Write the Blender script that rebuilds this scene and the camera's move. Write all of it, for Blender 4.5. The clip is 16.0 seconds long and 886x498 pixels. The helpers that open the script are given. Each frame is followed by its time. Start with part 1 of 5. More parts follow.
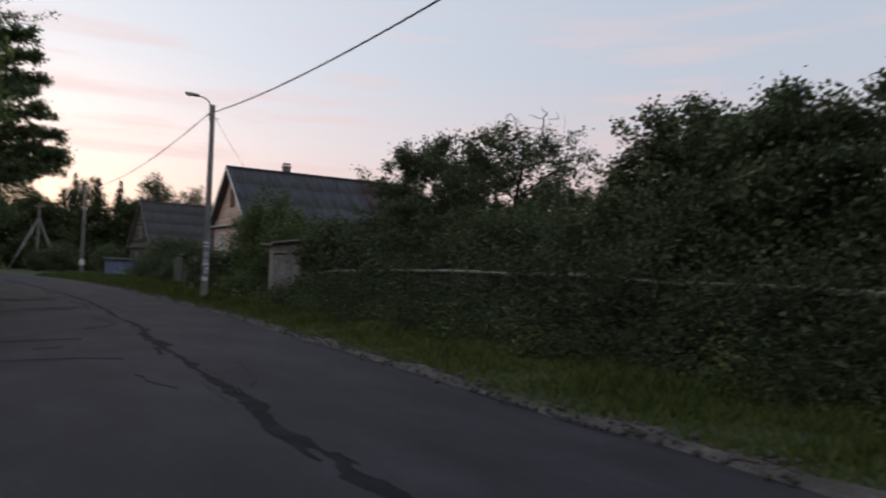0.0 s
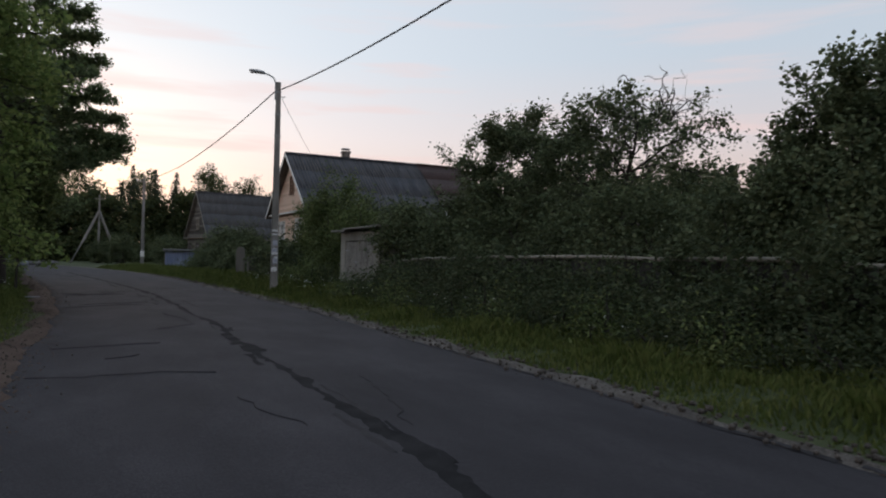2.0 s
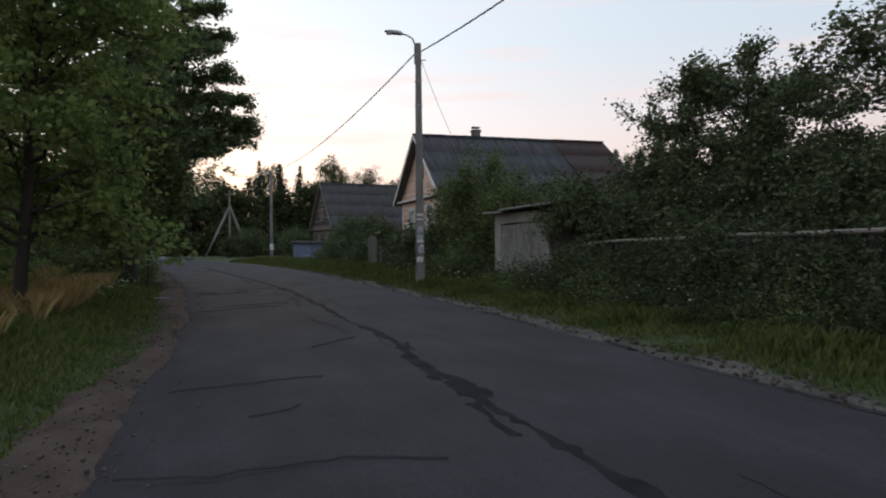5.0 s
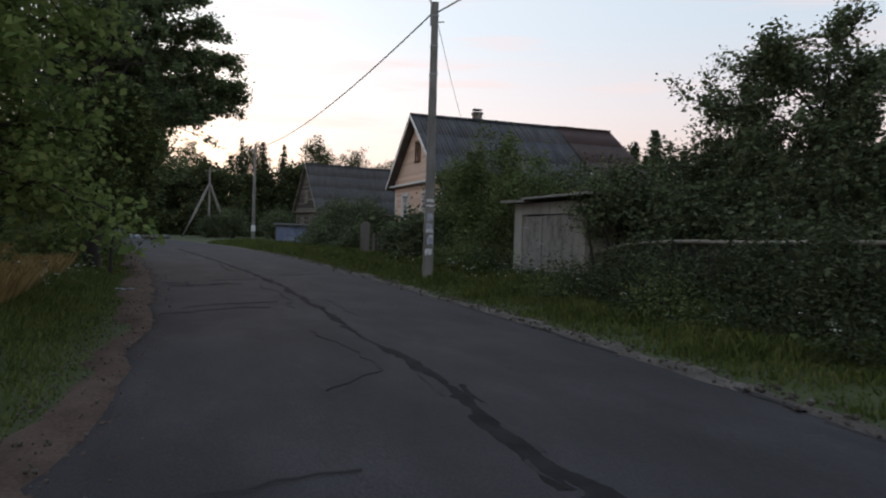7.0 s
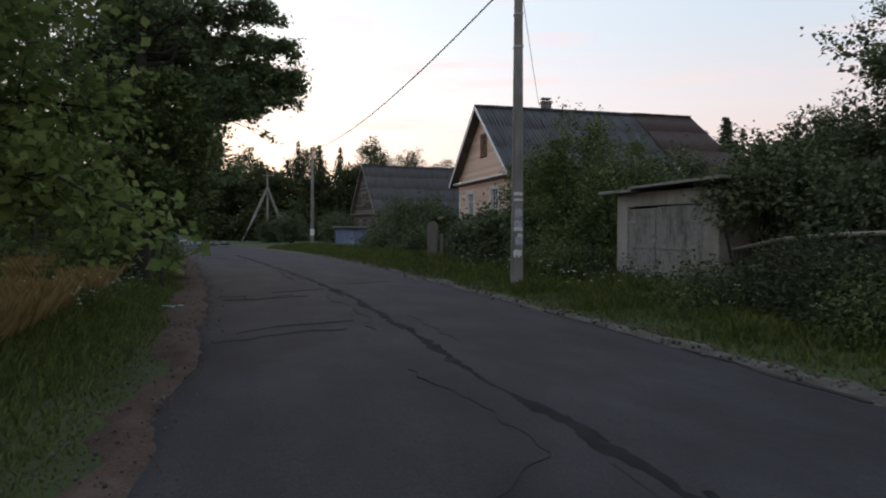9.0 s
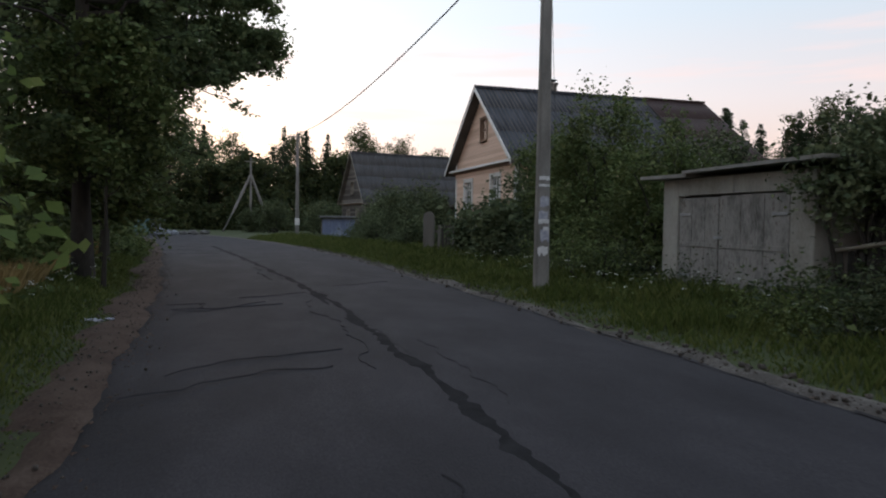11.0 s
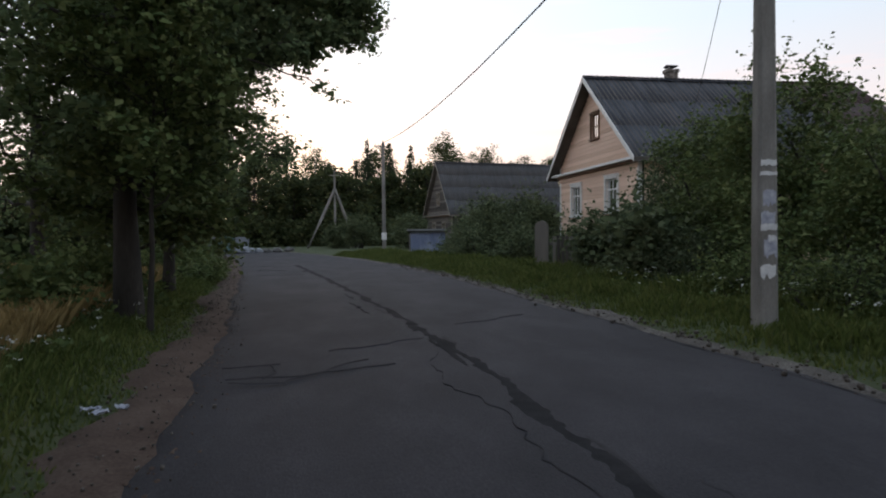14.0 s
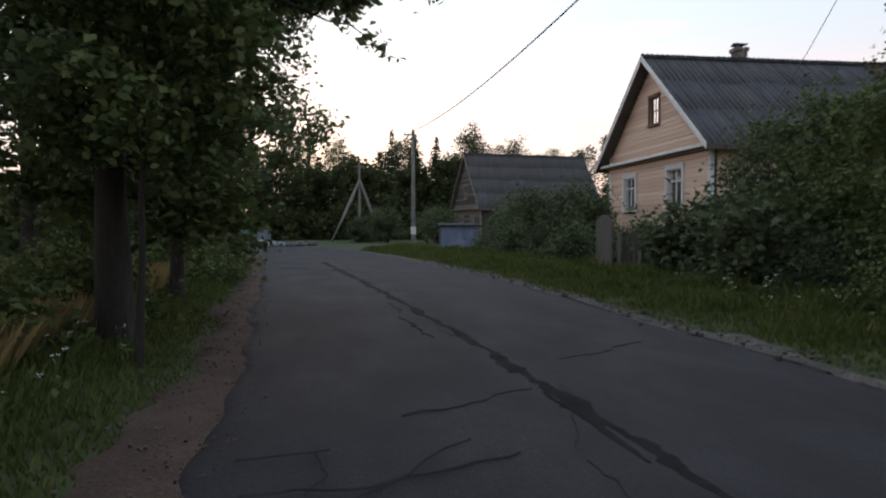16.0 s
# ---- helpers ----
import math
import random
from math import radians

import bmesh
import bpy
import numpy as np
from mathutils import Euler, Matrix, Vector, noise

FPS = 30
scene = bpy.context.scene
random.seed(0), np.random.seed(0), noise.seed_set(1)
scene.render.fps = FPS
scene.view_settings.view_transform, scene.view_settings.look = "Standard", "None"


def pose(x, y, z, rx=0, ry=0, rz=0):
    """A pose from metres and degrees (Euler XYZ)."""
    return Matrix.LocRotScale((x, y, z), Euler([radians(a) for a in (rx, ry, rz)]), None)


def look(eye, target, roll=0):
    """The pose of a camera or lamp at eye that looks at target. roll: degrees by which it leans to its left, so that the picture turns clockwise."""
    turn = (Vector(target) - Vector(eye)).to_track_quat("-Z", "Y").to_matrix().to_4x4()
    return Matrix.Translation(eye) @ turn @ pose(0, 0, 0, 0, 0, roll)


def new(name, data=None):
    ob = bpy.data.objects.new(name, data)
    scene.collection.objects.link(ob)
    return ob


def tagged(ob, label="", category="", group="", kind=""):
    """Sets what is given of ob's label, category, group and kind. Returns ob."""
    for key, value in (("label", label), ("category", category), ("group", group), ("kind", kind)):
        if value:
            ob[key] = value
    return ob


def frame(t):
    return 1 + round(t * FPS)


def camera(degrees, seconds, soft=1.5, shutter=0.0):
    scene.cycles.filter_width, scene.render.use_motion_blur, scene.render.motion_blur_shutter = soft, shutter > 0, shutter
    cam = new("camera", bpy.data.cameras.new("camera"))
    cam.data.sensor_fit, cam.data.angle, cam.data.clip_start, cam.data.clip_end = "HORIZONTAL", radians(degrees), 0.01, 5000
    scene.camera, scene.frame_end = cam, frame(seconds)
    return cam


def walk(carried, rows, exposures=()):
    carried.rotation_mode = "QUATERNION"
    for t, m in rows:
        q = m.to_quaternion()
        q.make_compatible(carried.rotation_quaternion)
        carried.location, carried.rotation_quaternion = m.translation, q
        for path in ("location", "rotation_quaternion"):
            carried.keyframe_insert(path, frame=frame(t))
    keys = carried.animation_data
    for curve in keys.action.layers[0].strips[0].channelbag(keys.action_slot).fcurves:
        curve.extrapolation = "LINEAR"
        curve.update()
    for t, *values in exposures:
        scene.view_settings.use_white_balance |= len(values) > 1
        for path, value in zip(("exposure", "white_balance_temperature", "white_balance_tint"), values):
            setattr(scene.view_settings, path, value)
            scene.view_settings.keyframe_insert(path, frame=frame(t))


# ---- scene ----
cam = camera(65.7, 16.0, soft=2.0, shutter=0.4)
PATH = [
    (0, (-0.042, -0.734, 1.343), (1.009, 0.967, 1.413), 2.0),
    (0.5, (-0.045, -0.116, 1.331), (0.863, 1.665, 1.401), -1.4),
    (1, (-0.094, 0.516, 1.341), (0.888, 2.256, 1.418), 0.8),
    (1.5, (-0.063, 1.168, 1.295), (0.837, 2.954, 1.34), 0.4),
    (2, (-0.092, 1.841, 1.297), (0.843, 3.609, 1.326), 1.2),
    (2.5, (-0.088, 2.484, 1.298), (0.767, 4.292, 1.268), 0.8),
    (3, (-0.13, 3.229, 1.304), (0.801, 4.999, 1.321), 3.0),
    (3.5, (-0.082, 3.943, 1.264), (0.7, 5.783, 1.212), 1.1),
    (4, (-0.067, 4.568, 1.242), (0.719, 6.407, 1.28), 1.8),
    (4.5, (-0.049, 5.185, 1.24), (0.586, 7.082, 1.243), -1.0),
    (7, (0.04, 8.713, 1.344), (0.727, 10.591, 1.295), 1.7),
    (7.5, (0.037, 9.362, 1.32), (0.757, 11.228, 1.303), -0.1),
    (8, (0.02, 9.941, 1.33), (0.633, 11.845, 1.318), -0.7),
    (8.5, (0.042, 10.642, 1.326), (0.632, 12.554, 1.336), -0.2),
    (9, (0.09, 11.328, 1.313), (0.626, 13.254, 1.261), 0.2),
    (11.5, (0.519, 14.942, 1.332), (1.094, 16.855, 1.252), 0.9),
    (12, (0.463, 15.599, 1.373), (0.975, 17.531, 1.292), -0.1),
    (12.5, (0.449, 16.246, 1.369), (0.911, 18.192, 1.357), -0.5),
    (13, (0.43, 16.871, 1.379), (0.772, 18.841, 1.336), -0.0),
    (13.5, (0.424, 17.584, 1.359), (0.827, 19.543, 1.343), -0.4),
    (14, (0.444, 18.282, 1.322), (0.789, 20.252, 1.278), -0.6),
    (14.5, (0.321, 18.885, 1.353), (0.736, 20.841, 1.405), -0.5),
    (15, (0.194, 19.691, 1.327), (0.468, 21.672, 1.323), 0.6),
    (15.5, (0.09, 20.41, 1.382), (0.405, 22.385, 1.38), 0.8),
    (16, (0.086, 21.174, 1.381), (0.375, 23.152, 1.319), -0.1),
]
walk(cam, [(t, look(eye, target, roll)) for t, eye, target, roll in PATH],
     exposures=[(0.0, -0.18, 6440, 15), (1.5, -0.13, 6420, 12), (3.5, 0.06, 6400, 9), (7.0, 0.13, 6400, 10), (9.0, 0.15, 6400, 10), (12.5, 0.27, 6400, 10), (16.0, 0.33, 6400, 10)])

# ---- world and light ----
SUN_AZ, SUN_EL = -3.0, 4.0   # degrees; azimuth from +y towards +x
world = bpy.data.worlds.new("dusk_sky")
scene.world = world
world.use_nodes = True


def build_world():
    nt = world.node_tree
    nt.nodes.clear()
    N, L = nt.nodes.new, nt.links.new

    def math_node(op, a, b=None, clamp=False):
        n = N("ShaderNodeMath")
        n.operation, n.use_clamp = op, clamp
        for i, v in enumerate((a, b)):
            if v is None:
                continue
            if isinstance(v, (int, float)):
                n.inputs[i].default_value = v
            else:
                L(v, n.inputs[i])
        return n.outputs[0]

    def mix(kind, fac, a, b):
        n = N("ShaderNodeMix")
        n.data_type, n.blend_type = "RGBA", kind
        for i, v in ((0, fac), (6, a), (7, b)):
            if isinstance(v, (int, float)):
                n.inputs[i].default_value = v
            elif isinstance(v, tuple):
                n.inputs[i].default_value = (*v, 1)
            else:
                L(v, n.inputs[i])
        return n.outputs[2]

    co = N("ShaderNodeTexCoord").outputs["Generated"]
    sep = N("ShaderNodeSeparateXYZ")
    L(co, sep.inputs[0])
    ramp = N("ShaderNodeValToRGB")
    stops = [(0.0, (0.86, 0.55, 0.44)), (0.09, (0.85, 0.64, 0.57)), (0.17, (0.80, 0.72, 0.73)),
             (0.28, (0.65, 0.73, 0.82)), (0.60, (0.61, 0.71, 0.83)), (1.0, (0.58, 0.69, 0.83))]
    els = ramp.color_ramp.elements
    els[0].position, els[0].color = stops[0][0], (*stops[0][1], 1)
    els[1].position, els[1].color = stops[-1][0], (*stops[-1][1], 1)
    for p, c in stops[1:-1]:
        e = els.new(p)
        e.color = (*c, 1)
    L(sep.outputs[2], ramp.inputs[0])
    # clear-sky model underneath
    sky = N("ShaderNodeTexSky")
    sky.sky_type, sky.sun_disc = "NISHITA", False
    sky.sun_elevation, sky.sun_rotation = radians(SUN_EL), radians(SUN_AZ)
    sky_dim = mix("MULTIPLY", 1.0, sky.outputs[0], (0.10, 0.10, 0.10))
    base = mix("MIX", 0.12, ramp.outputs[0], sky_dim)
    # the afterglow round the place where the sun went down
    dot = N("ShaderNodeVectorMath")
    dot.operation = "DOT_PRODUCT"
    a, e = radians(SUN_AZ), radians(3.0)
    dot.inputs[1].default_value = (math.sin(a) * math.cos(e), math.cos(a) * math.cos(e), math.sin(e))
    L(co, dot.inputs[0])
    d = math_node("MAXIMUM", dot.outputs["Value"], 0.0)
    wide = math_node("POWER", d, 5.0)
    near = math_node("POWER", d, 40.0)
    base = mix("ADD", math_node("MULTIPLY", wide, 0.38), base, (0.74, 0.71, 0.67))
    base = mix("ADD", math_node("MULTIPLY", near, 0.35), base, (1.0, 0.75, 0.45))
    # thin pink streaks of cloud, drawn out level
    flat = N("ShaderNodeMapping")
    flat.inputs["Scale"].default_value = (2.2, 2.2, 24.0)
    flat.inputs["Rotation"].default_value = (0.0, radians(7), radians(20))
    L(co, flat.inputs[0])
    nz = N("ShaderNodeTexNoise")
    nz.inputs["Scale"].default_value, nz.inputs["Detail"].default_value = 1.6, 5.0
    L(flat.outputs[0], nz.inputs["Vector"])
    cr = N("ShaderNodeMapRange")
    cr.inputs[1].default_value, cr.inputs[2].default_value = 0.53, 0.68
    L(nz.outputs[0], cr.inputs[0])
    lo = N("ShaderNodeMapRange")
    lo.inputs[1].default_value, lo.inputs[2].default_value = 0.05, 0.14
    L(sep.outputs[2], lo.inputs[0])
    hi = N("ShaderNodeMapRange")
    hi.inputs[1].default_value, hi.inputs[2].default_value, hi.inputs[3].default_value, hi.inputs[4].default_value = 0.24, 0.42, 1.0, 0.0
    L(sep.outputs[2], hi.inputs[0])
    cf = math_node("MULTIPLY", math_node("MULTIPLY", cr.outputs[0], lo.outputs[0]), hi.outputs[0])
    base = mix("MIX", math_node("MULTIPLY", cf, 0.44), base, (0.98, 0.71, 0.66))
    bg = N("ShaderNodeBackground")
    bg.inputs[1].default_value = 1.0
    L(base, bg.inputs[0])
    out = N("ShaderNodeOutputWorld")
    L(bg.outputs[0], out.inputs[0])


build_world()
sun = new("sun", bpy.data.lights.new("sun", "SUN"))
sun.data.energy, sun.data.angle, sun.data.color = 0.5, radians(14), (1.0, 0.72, 0.52)
sun.matrix_world = look((200 * math.sin(radians(SUN_AZ)), 200 * math.cos(radians(SUN_AZ)), 200 * math.tan(radians(SUN_EL))), (0, 0, 0))


# ---- materials ----
def material(name, stops, scale=4.0, rough=0.8, bump=0.0, bump_scale=60.0, fine=0.25, stretch=(1, 1, 1), by="noise",
             metallic=0.0, translucent=0.0, spec=0.3, object_space=False):
    """A node material: two scales of noise through a ramp of colours. by: noise, island or object picks what varies the ramp."""
    m = bpy.data.materials.new(name)
    m.use_nodes = True
    nt = m.node_tree
    nt.nodes.clear()
    N, L = nt.nodes.new, nt.links.new
    out = N("ShaderNodeOutputMaterial")
    bsdf = N("ShaderNodeBsdfPrincipled")
    bsdf.inputs["Roughness"].default_value = rough
    bsdf.inputs["Metallic"].default_value = metallic
    bsdf.inputs["Specular IOR Level"].default_value = spec
    if object_space:
        co = N("ShaderNodeTexCoord").outputs["Object"]
    else:
        co = N("ShaderNodeNewGeometry").outputs["Position"]
    mp = N("ShaderNodeMapping")
    mp.inputs["Scale"].default_value = stretch
    L(co, mp.inputs[0])
    big = N("ShaderNodeTexNoise")
    big.inputs["Scale"].default_value, big.inputs["Detail"].default_value, big.inputs["Roughness"].default_value = scale, 6.0, 0.6
    L(mp.outputs[0], big.inputs["Vector"])
    small = N("ShaderNodeTexNoise")
    small.inputs["Scale"].default_value, small.inputs["Detail"].default_value = bump_scale, 4.0
    L(mp.outputs[0], small.inputs["Vector"])
    f = N("ShaderNodeMix")
    f.inputs[0].default_value = fine
    L(big.outputs[0], f.inputs[2])
    L(small.outputs[0], f.inputs[3])
    fac = f.outputs[0]
    if by != "noise":
        src = N("ShaderNodeNewGeometry").outputs["Random Per Island"] if by == "island" else N("ShaderNodeObjectInfo").outputs["Random"]
        g = N("ShaderNodeMix")
        g.inputs[0].default_value = 0.42
        L(fac, g.inputs[2])
        L(src, g.inputs[3])
        fac = g.outputs[0]
    ramp = N("ShaderNodeValToRGB")
    els = ramp.color_ramp.elements
    els[0].position, els[0].color = stops[0][0], (*stops[0][1], 1)
    els[1].position, els[1].color = stops[-1][0], (*stops[-1][1], 1)
    for p, c in stops[1:-1]:
        els.new(p).color = (*c, 1)
    L(fac, ramp.inputs[0])
    L(ramp.outputs[0], bsdf.inputs["Base Color"])
    if bump:
        b = N("ShaderNodeBump")
        b.inputs["Strength"].default_value, b.inputs["Distance"].default_value = bump, 0.02
        L(f.outputs[0], b.inputs["Height"])
        L(b.outputs[0], bsdf.inputs["Normal"])
    last = bsdf.outputs[0]
    if translucent:
        tr = N("ShaderNodeBsdfTranslucent")
        L(ramp.outputs[0], tr.inputs[0])
        mx = N("ShaderNodeMixShader")
        mx.inputs[0].default_value = translucent
        L(last, mx.inputs[1])
        L(tr.outputs[0], mx.inputs[2])
        last = mx.outputs[0]
    L(last, out.inputs[0])
    return m


def leaf_mat(name, dark, mid, light, tr=0.3):
    near = lambda c: tuple(a * 0.7 + b * 0.3 for a, b in zip(c, mid))
    return material(name, [(0.32, near(dark)), (0.5, mid), (0.72, near(light))], scale=0.9, rough=0.7, by="island", translucent=tr, fine=0.2, spec=0.14)


asphalt_mat = material("asphalt", [(0.30, (0.0174, 0.0160, 0.0182)), (0.5, (0.0328, 0.0302, 0.0345)), (0.70, (0.0570, 0.0522, 0.0578))],
                       scale=1.0, rough=0.88, bump=0.7, bump_scale=75, fine=0.42, spec=0.18, stretch=(1.0, 0.45, 1.0))
tar_mat = material("tar", [(0.3, (0.014, 0.0135, 0.0145)), (0.7, (0.034, 0.0325, 0.034))], scale=3, rough=0.97, bump=0.4, bump_scale=50, spec=0.04)
crack_mat = material("crack_filling", [(0.3, (0.024, 0.0225, 0.024)), (0.7, (0.043, 0.040, 0.0425))], scale=5, rough=0.9, bump=0.4, bump_scale=50, spec=0.13)
gravel_mat = material("gravel_dirt", [(0.3, (0.030, 0.025, 0.022)), (0.5, (0.074, 0.063, 0.055)), (0.72, (0.20, 0.18, 0.16))],
                      scale=2.2, rough=0.95, bump=0.8, bump_scale=45, fine=0.5)
path_dirt_mat = material("brown_path_dirt", [(0.3, (0.040, 0.027, 0.021)), (0.5, (0.076, 0.052, 0.042)), (0.75, (0.13, 0.098, 0.080))],
                         scale=1.8, rough=0.97, bump=0.8, bump_scale=40, fine=0.45, spec=0.1)
soil_mat = material("soil_and_turf", [(0.3, (0.026, 0.032, 0.012)), (0.55, (0.046, 0.058, 0.020)), (0.75, (0.085, 0.072, 0.040))],
                    scale=0.8, rough=0.95, bump=0.8, bump_scale=18, fine=0.4)
grass_mat = leaf_mat("grass_blades", (0.038, 0.055, 0.013), (0.082, 0.106, 0.027), (0.165, 0.168, 0.058))
hay_mat = leaf_mat("dry_grass", (0.14, 0.098, 0.040), (0.27, 0.190, 0.080), (0.38, 0.285, 0.14), 0.4)
oak_leaf = leaf_mat("dark_tree_leaf", (0.072, 0.102, 0.054), (0.130, 0.173, 0.083), (0.240, 0.280, 0.132), 0.48)
lime_leaf = leaf_mat("bright_tree_leaf", (0.080, 0.125, 0.040), (0.170, 0.225, 0.070), (0.280, 0.320, 0.116), 0.5)
apple_leaf = leaf_mat("apple_leaf", (0.048, 0.068, 0.035), (0.096, 0.120, 0.059), (0.190, 0.212, 0.118), 0.27)
hedge_leaf = leaf_mat("hedge_leaf", (0.040, 0.058, 0.032), (0.086, 0.108, 0.052), (0.180, 0.196, 0.106), 0.25)
shrub_leaf = leaf_mat("shrub_leaf", (0.045, 0.070, 0.026), (0.099, 0.131, 0.045), (0.191, 0.205, 0.085), 0.25)
weed_leaf = leaf_mat("weed_leaf", (0.026, 0.038, 0.019), (0.053, 0.069, 0.032), (0.108, 0.115, 0.063), 0.28)
far_leaf = leaf_mat("far_leaf", (0.030, 0.043, 0.021), (0.059, 0.075, 0.030), (0.123, 0.123, 0.049), 0.45)
needle_mat = leaf_mat("spruce_needles", (0.018, 0.031, 0.017), (0.032, 0.050, 0.024), (0.062, 0.078, 0.035), 0.1)
petal_mat = material("white_petals", [(0.3, (0.55, 0.55, 0.50)), (0.7, (0.78, 0.78, 0.74))], scale=9, rough=0.7, translucent=0.2)
bark_mat = material("dark_bark", [(0.3, (0.018, 0.016, 0.013)), (0.55, (0.040, 0.034, 0.029)), (0.75, (0.075, 0.066, 0.056))],
                    scale=6, rough=0.95, bump=0.9, bump_scale=28, stretch=(1, 1, 0.25), fine=0.4)
birch_mat = material("birch_bark", [(0.3, (0.06, 0.055, 0.05)), (0.45, (0.35, 0.33, 0.30)), (0.75, (0.55, 0.52, 0.48))], scale=3, rough=0.8)
concrete_mat = material("pole_concrete", [(0.3, (0.11, 0.103, 0.094)), (0.5, (0.19, 0.18, 0.166)), (0.72, (0.30, 0.287, 0.268))],
                        scale=2.5, rough=0.9, bump=0.5, bump_scale=60, stretch=(1, 1, 0.35))
wood_pole_mat = material("grey_pole_wood", [(0.3, (0.14, 0.125, 0.105)), (0.5, (0.23, 0.21, 0.18)), (0.72, (0.33, 0.305, 0.27))],
                         scale=4, rough=0.9, bump=0.5, bump_scale=30, stretch=(1, 1, 0.1))
paper_mat = material("torn_paper", [(0.3, (0.38, 0.38, 0.39)), (0.5, (0.58, 0.58, 0.58)), (0.7, (0.72, 0.72, 0.70))], scale=11, rough=0.85, object_space=True)
paper_blue_mat = material("faded_blue_paper", [(0.3, (0.20, 0.21, 0.26)), (0.52, (0.34, 0.35, 0.41)), (0.72, (0.55, 0.55, 0.58))], scale=14, rough=0.85, object_space=True)
cable_mat = material("black_cable", [(0.3, (0.02, 0.02, 0.022)), (0.7, (0.05, 0.05, 0.055))], scale=8, rough=0.6)
steel_mat = material("galvanised_steel", [(0.3, (0.22, 0.23, 0.24)), (0.7, (0.42, 0.43, 0.44))], scale=9, rough=0.5, metallic=0.6)
peach_mat = material("peach_siding", [(0.3, (0.57, 0.395, 0.29)), (0.5, (0.67, 0.475, 0.36)), (0.72, (0.74, 0.54, 0.42))],
                     scale=0.9, rough=0.7, bump=0.15, bump_scale=30, stretch=(1, 0.3, 2), fine=0.3, by="object")
white_trim_mat = material("white_trim", [(0.3, (0.56, 0.55, 0.53)), (0.6, (0.72, 0.71, 0.69))], scale=5, rough=0.6, bump=0.1, bump_scale=30)
brown_trim_mat = material("brown_moulding", [(0.3, (0.13, 0.075, 0.05)), (0.7, (0.24, 0.15, 0.10))], scale=5, rough=0.7)
slate_mat = material("corrugated_slate", [(0.32, (0.032, 0.034, 0.041)), (0.5, (0.056, 0.059, 0.069)), (0.72, (0.130, 0.132, 0.142))],
                     scale=0.8, rough=0.95, bump=0.4, bump_scale=25, stretch=(5, 0.6, 0.6), fine=0.4, spec=0.15)
slate_old_mat = material("mossy_slate", [(0.3, (0.045, 0.046, 0.050)), (0.5, (0.075, 0.076, 0.081)), (0.72, (0.12, 0.12, 0.124))],
                         scale=0.7, rough=0.97, bump=0.4, bump_scale=25, stretch=(4, 0.6, 0.6), fine=0.4, spec=0.12)
brown_roof_mat = material("brown_roof_sheet", [(0.3, (0.034, 0.018, 0.017)), (0.7, (0.060, 0.034, 0.030))], scale=1.2, rough=0.65, bump=0.2)
brick_mat = material("chimney_brick", [(0.3, (0.11, 0.095, 0.085)), (0.5, (0.17, 0.15, 0.135)), (0.72, (0.25, 0.225, 0.205))], scale=4, rough=0.9, bump=0.5, by="object")
mortar_mat = material("mortar", [(0.3, (0.22, 0.20, 0.18)), (0.7, (0.32, 0.30, 0.28))], scale=8, rough=0.95)
old_wood_mat = material("old_grey_boards", [(0.3, (0.055, 0.047, 0.042)), (0.5, (0.10, 0.088, 0.078)), (0.72, (0.17, 0.152, 0.135))],
                        scale=2, rough=0.92, bump=0.5, bump_scale=20, stretch=(1, 1, 0.12), by="object")
slat_mat = material("rotten_dark_slat", [(0.3, (0.020, 0.018, 0.016)), (0.55, (0.038, 0.034, 0.030)), (0.75, (0.065, 0.060, 0.052))], scale=2, rough=0.95, bump=0.5, bump_scale=20, stretch=(1, 1, 0.12), by="object")
rail_mat = material("bleached_rail_wood", [(0.3, (0.12, 0.105, 0.086)), (0.5, (0.21, 0.187, 0.155)), (0.72, (0.33, 0.30, 0.255))],
                    scale=5, rough=0.85, bump=0.4, bump_scale=24, stretch=(1, 0.1, 1))
garage_wall_mat = material("stained_grey_panel", [(0.30, (0.17, 0.16, 0.14)), (0.48, (0.30, 0.285, 0.255)), (0.70, (0.42, 0.40, 0.36))],
                           scale=1.6, rough=0.9, bump=0.4, bump_scale=30, stretch=(1, 1, 0.5))
garage_door_mat = material("peeling_grey_paint", [(0.34, (0.10, 0.094, 0.087)), (0.45, (0.20, 0.19, 0.178)), (0.55, (0.285, 0.272, 0.255)), (0.62, (0.14, 0.122, 0.106)), (0.72, (0.40, 0.385, 0.36))],
                           scale=2.4, rough=0.8, bump=0.4, bump_scale=26, stretch=(1, 1, 0.4), fine=0.35)
roof_felt_mat = material("roof_felt", [(0.3, (0.17, 0.16, 0.145)), (0.7, (0.34, 0.32, 0.295))], scale=4, rough=0.9, bump=0.4)
# near-black, shade of unlit insides put into colour; also felt roof and wheels
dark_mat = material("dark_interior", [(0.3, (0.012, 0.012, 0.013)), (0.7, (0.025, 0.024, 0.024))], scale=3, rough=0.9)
blue_paint_mat = material("faded_blue_paint", [(0.3, (0.11, 0.13, 0.22)), (0.5, (0.17, 0.20, 0.30)), (0.72, (0.30, 0.33, 0.41))],
                          scale=2.2, rough=0.75, bump=0.3, stretch=(1, 1, 0.4))
teal_paint_mat = material("teal_bin_paint", [(0.3, (0.09, 0.16, 0.15)), (0.7, (0.18, 0.28, 0.26))], scale=3, rough=0.6, bump=0.2)
bag_mat = material("pale_plastic_bags", [(0.3, (0.11, 0.12, 0.14)), (0.6, (0.24, 0.255, 0.28)), (0.75, (0.42, 0.44, 0.46))], scale=3, rough=0.45, bump=0.4, bump_scale=12)
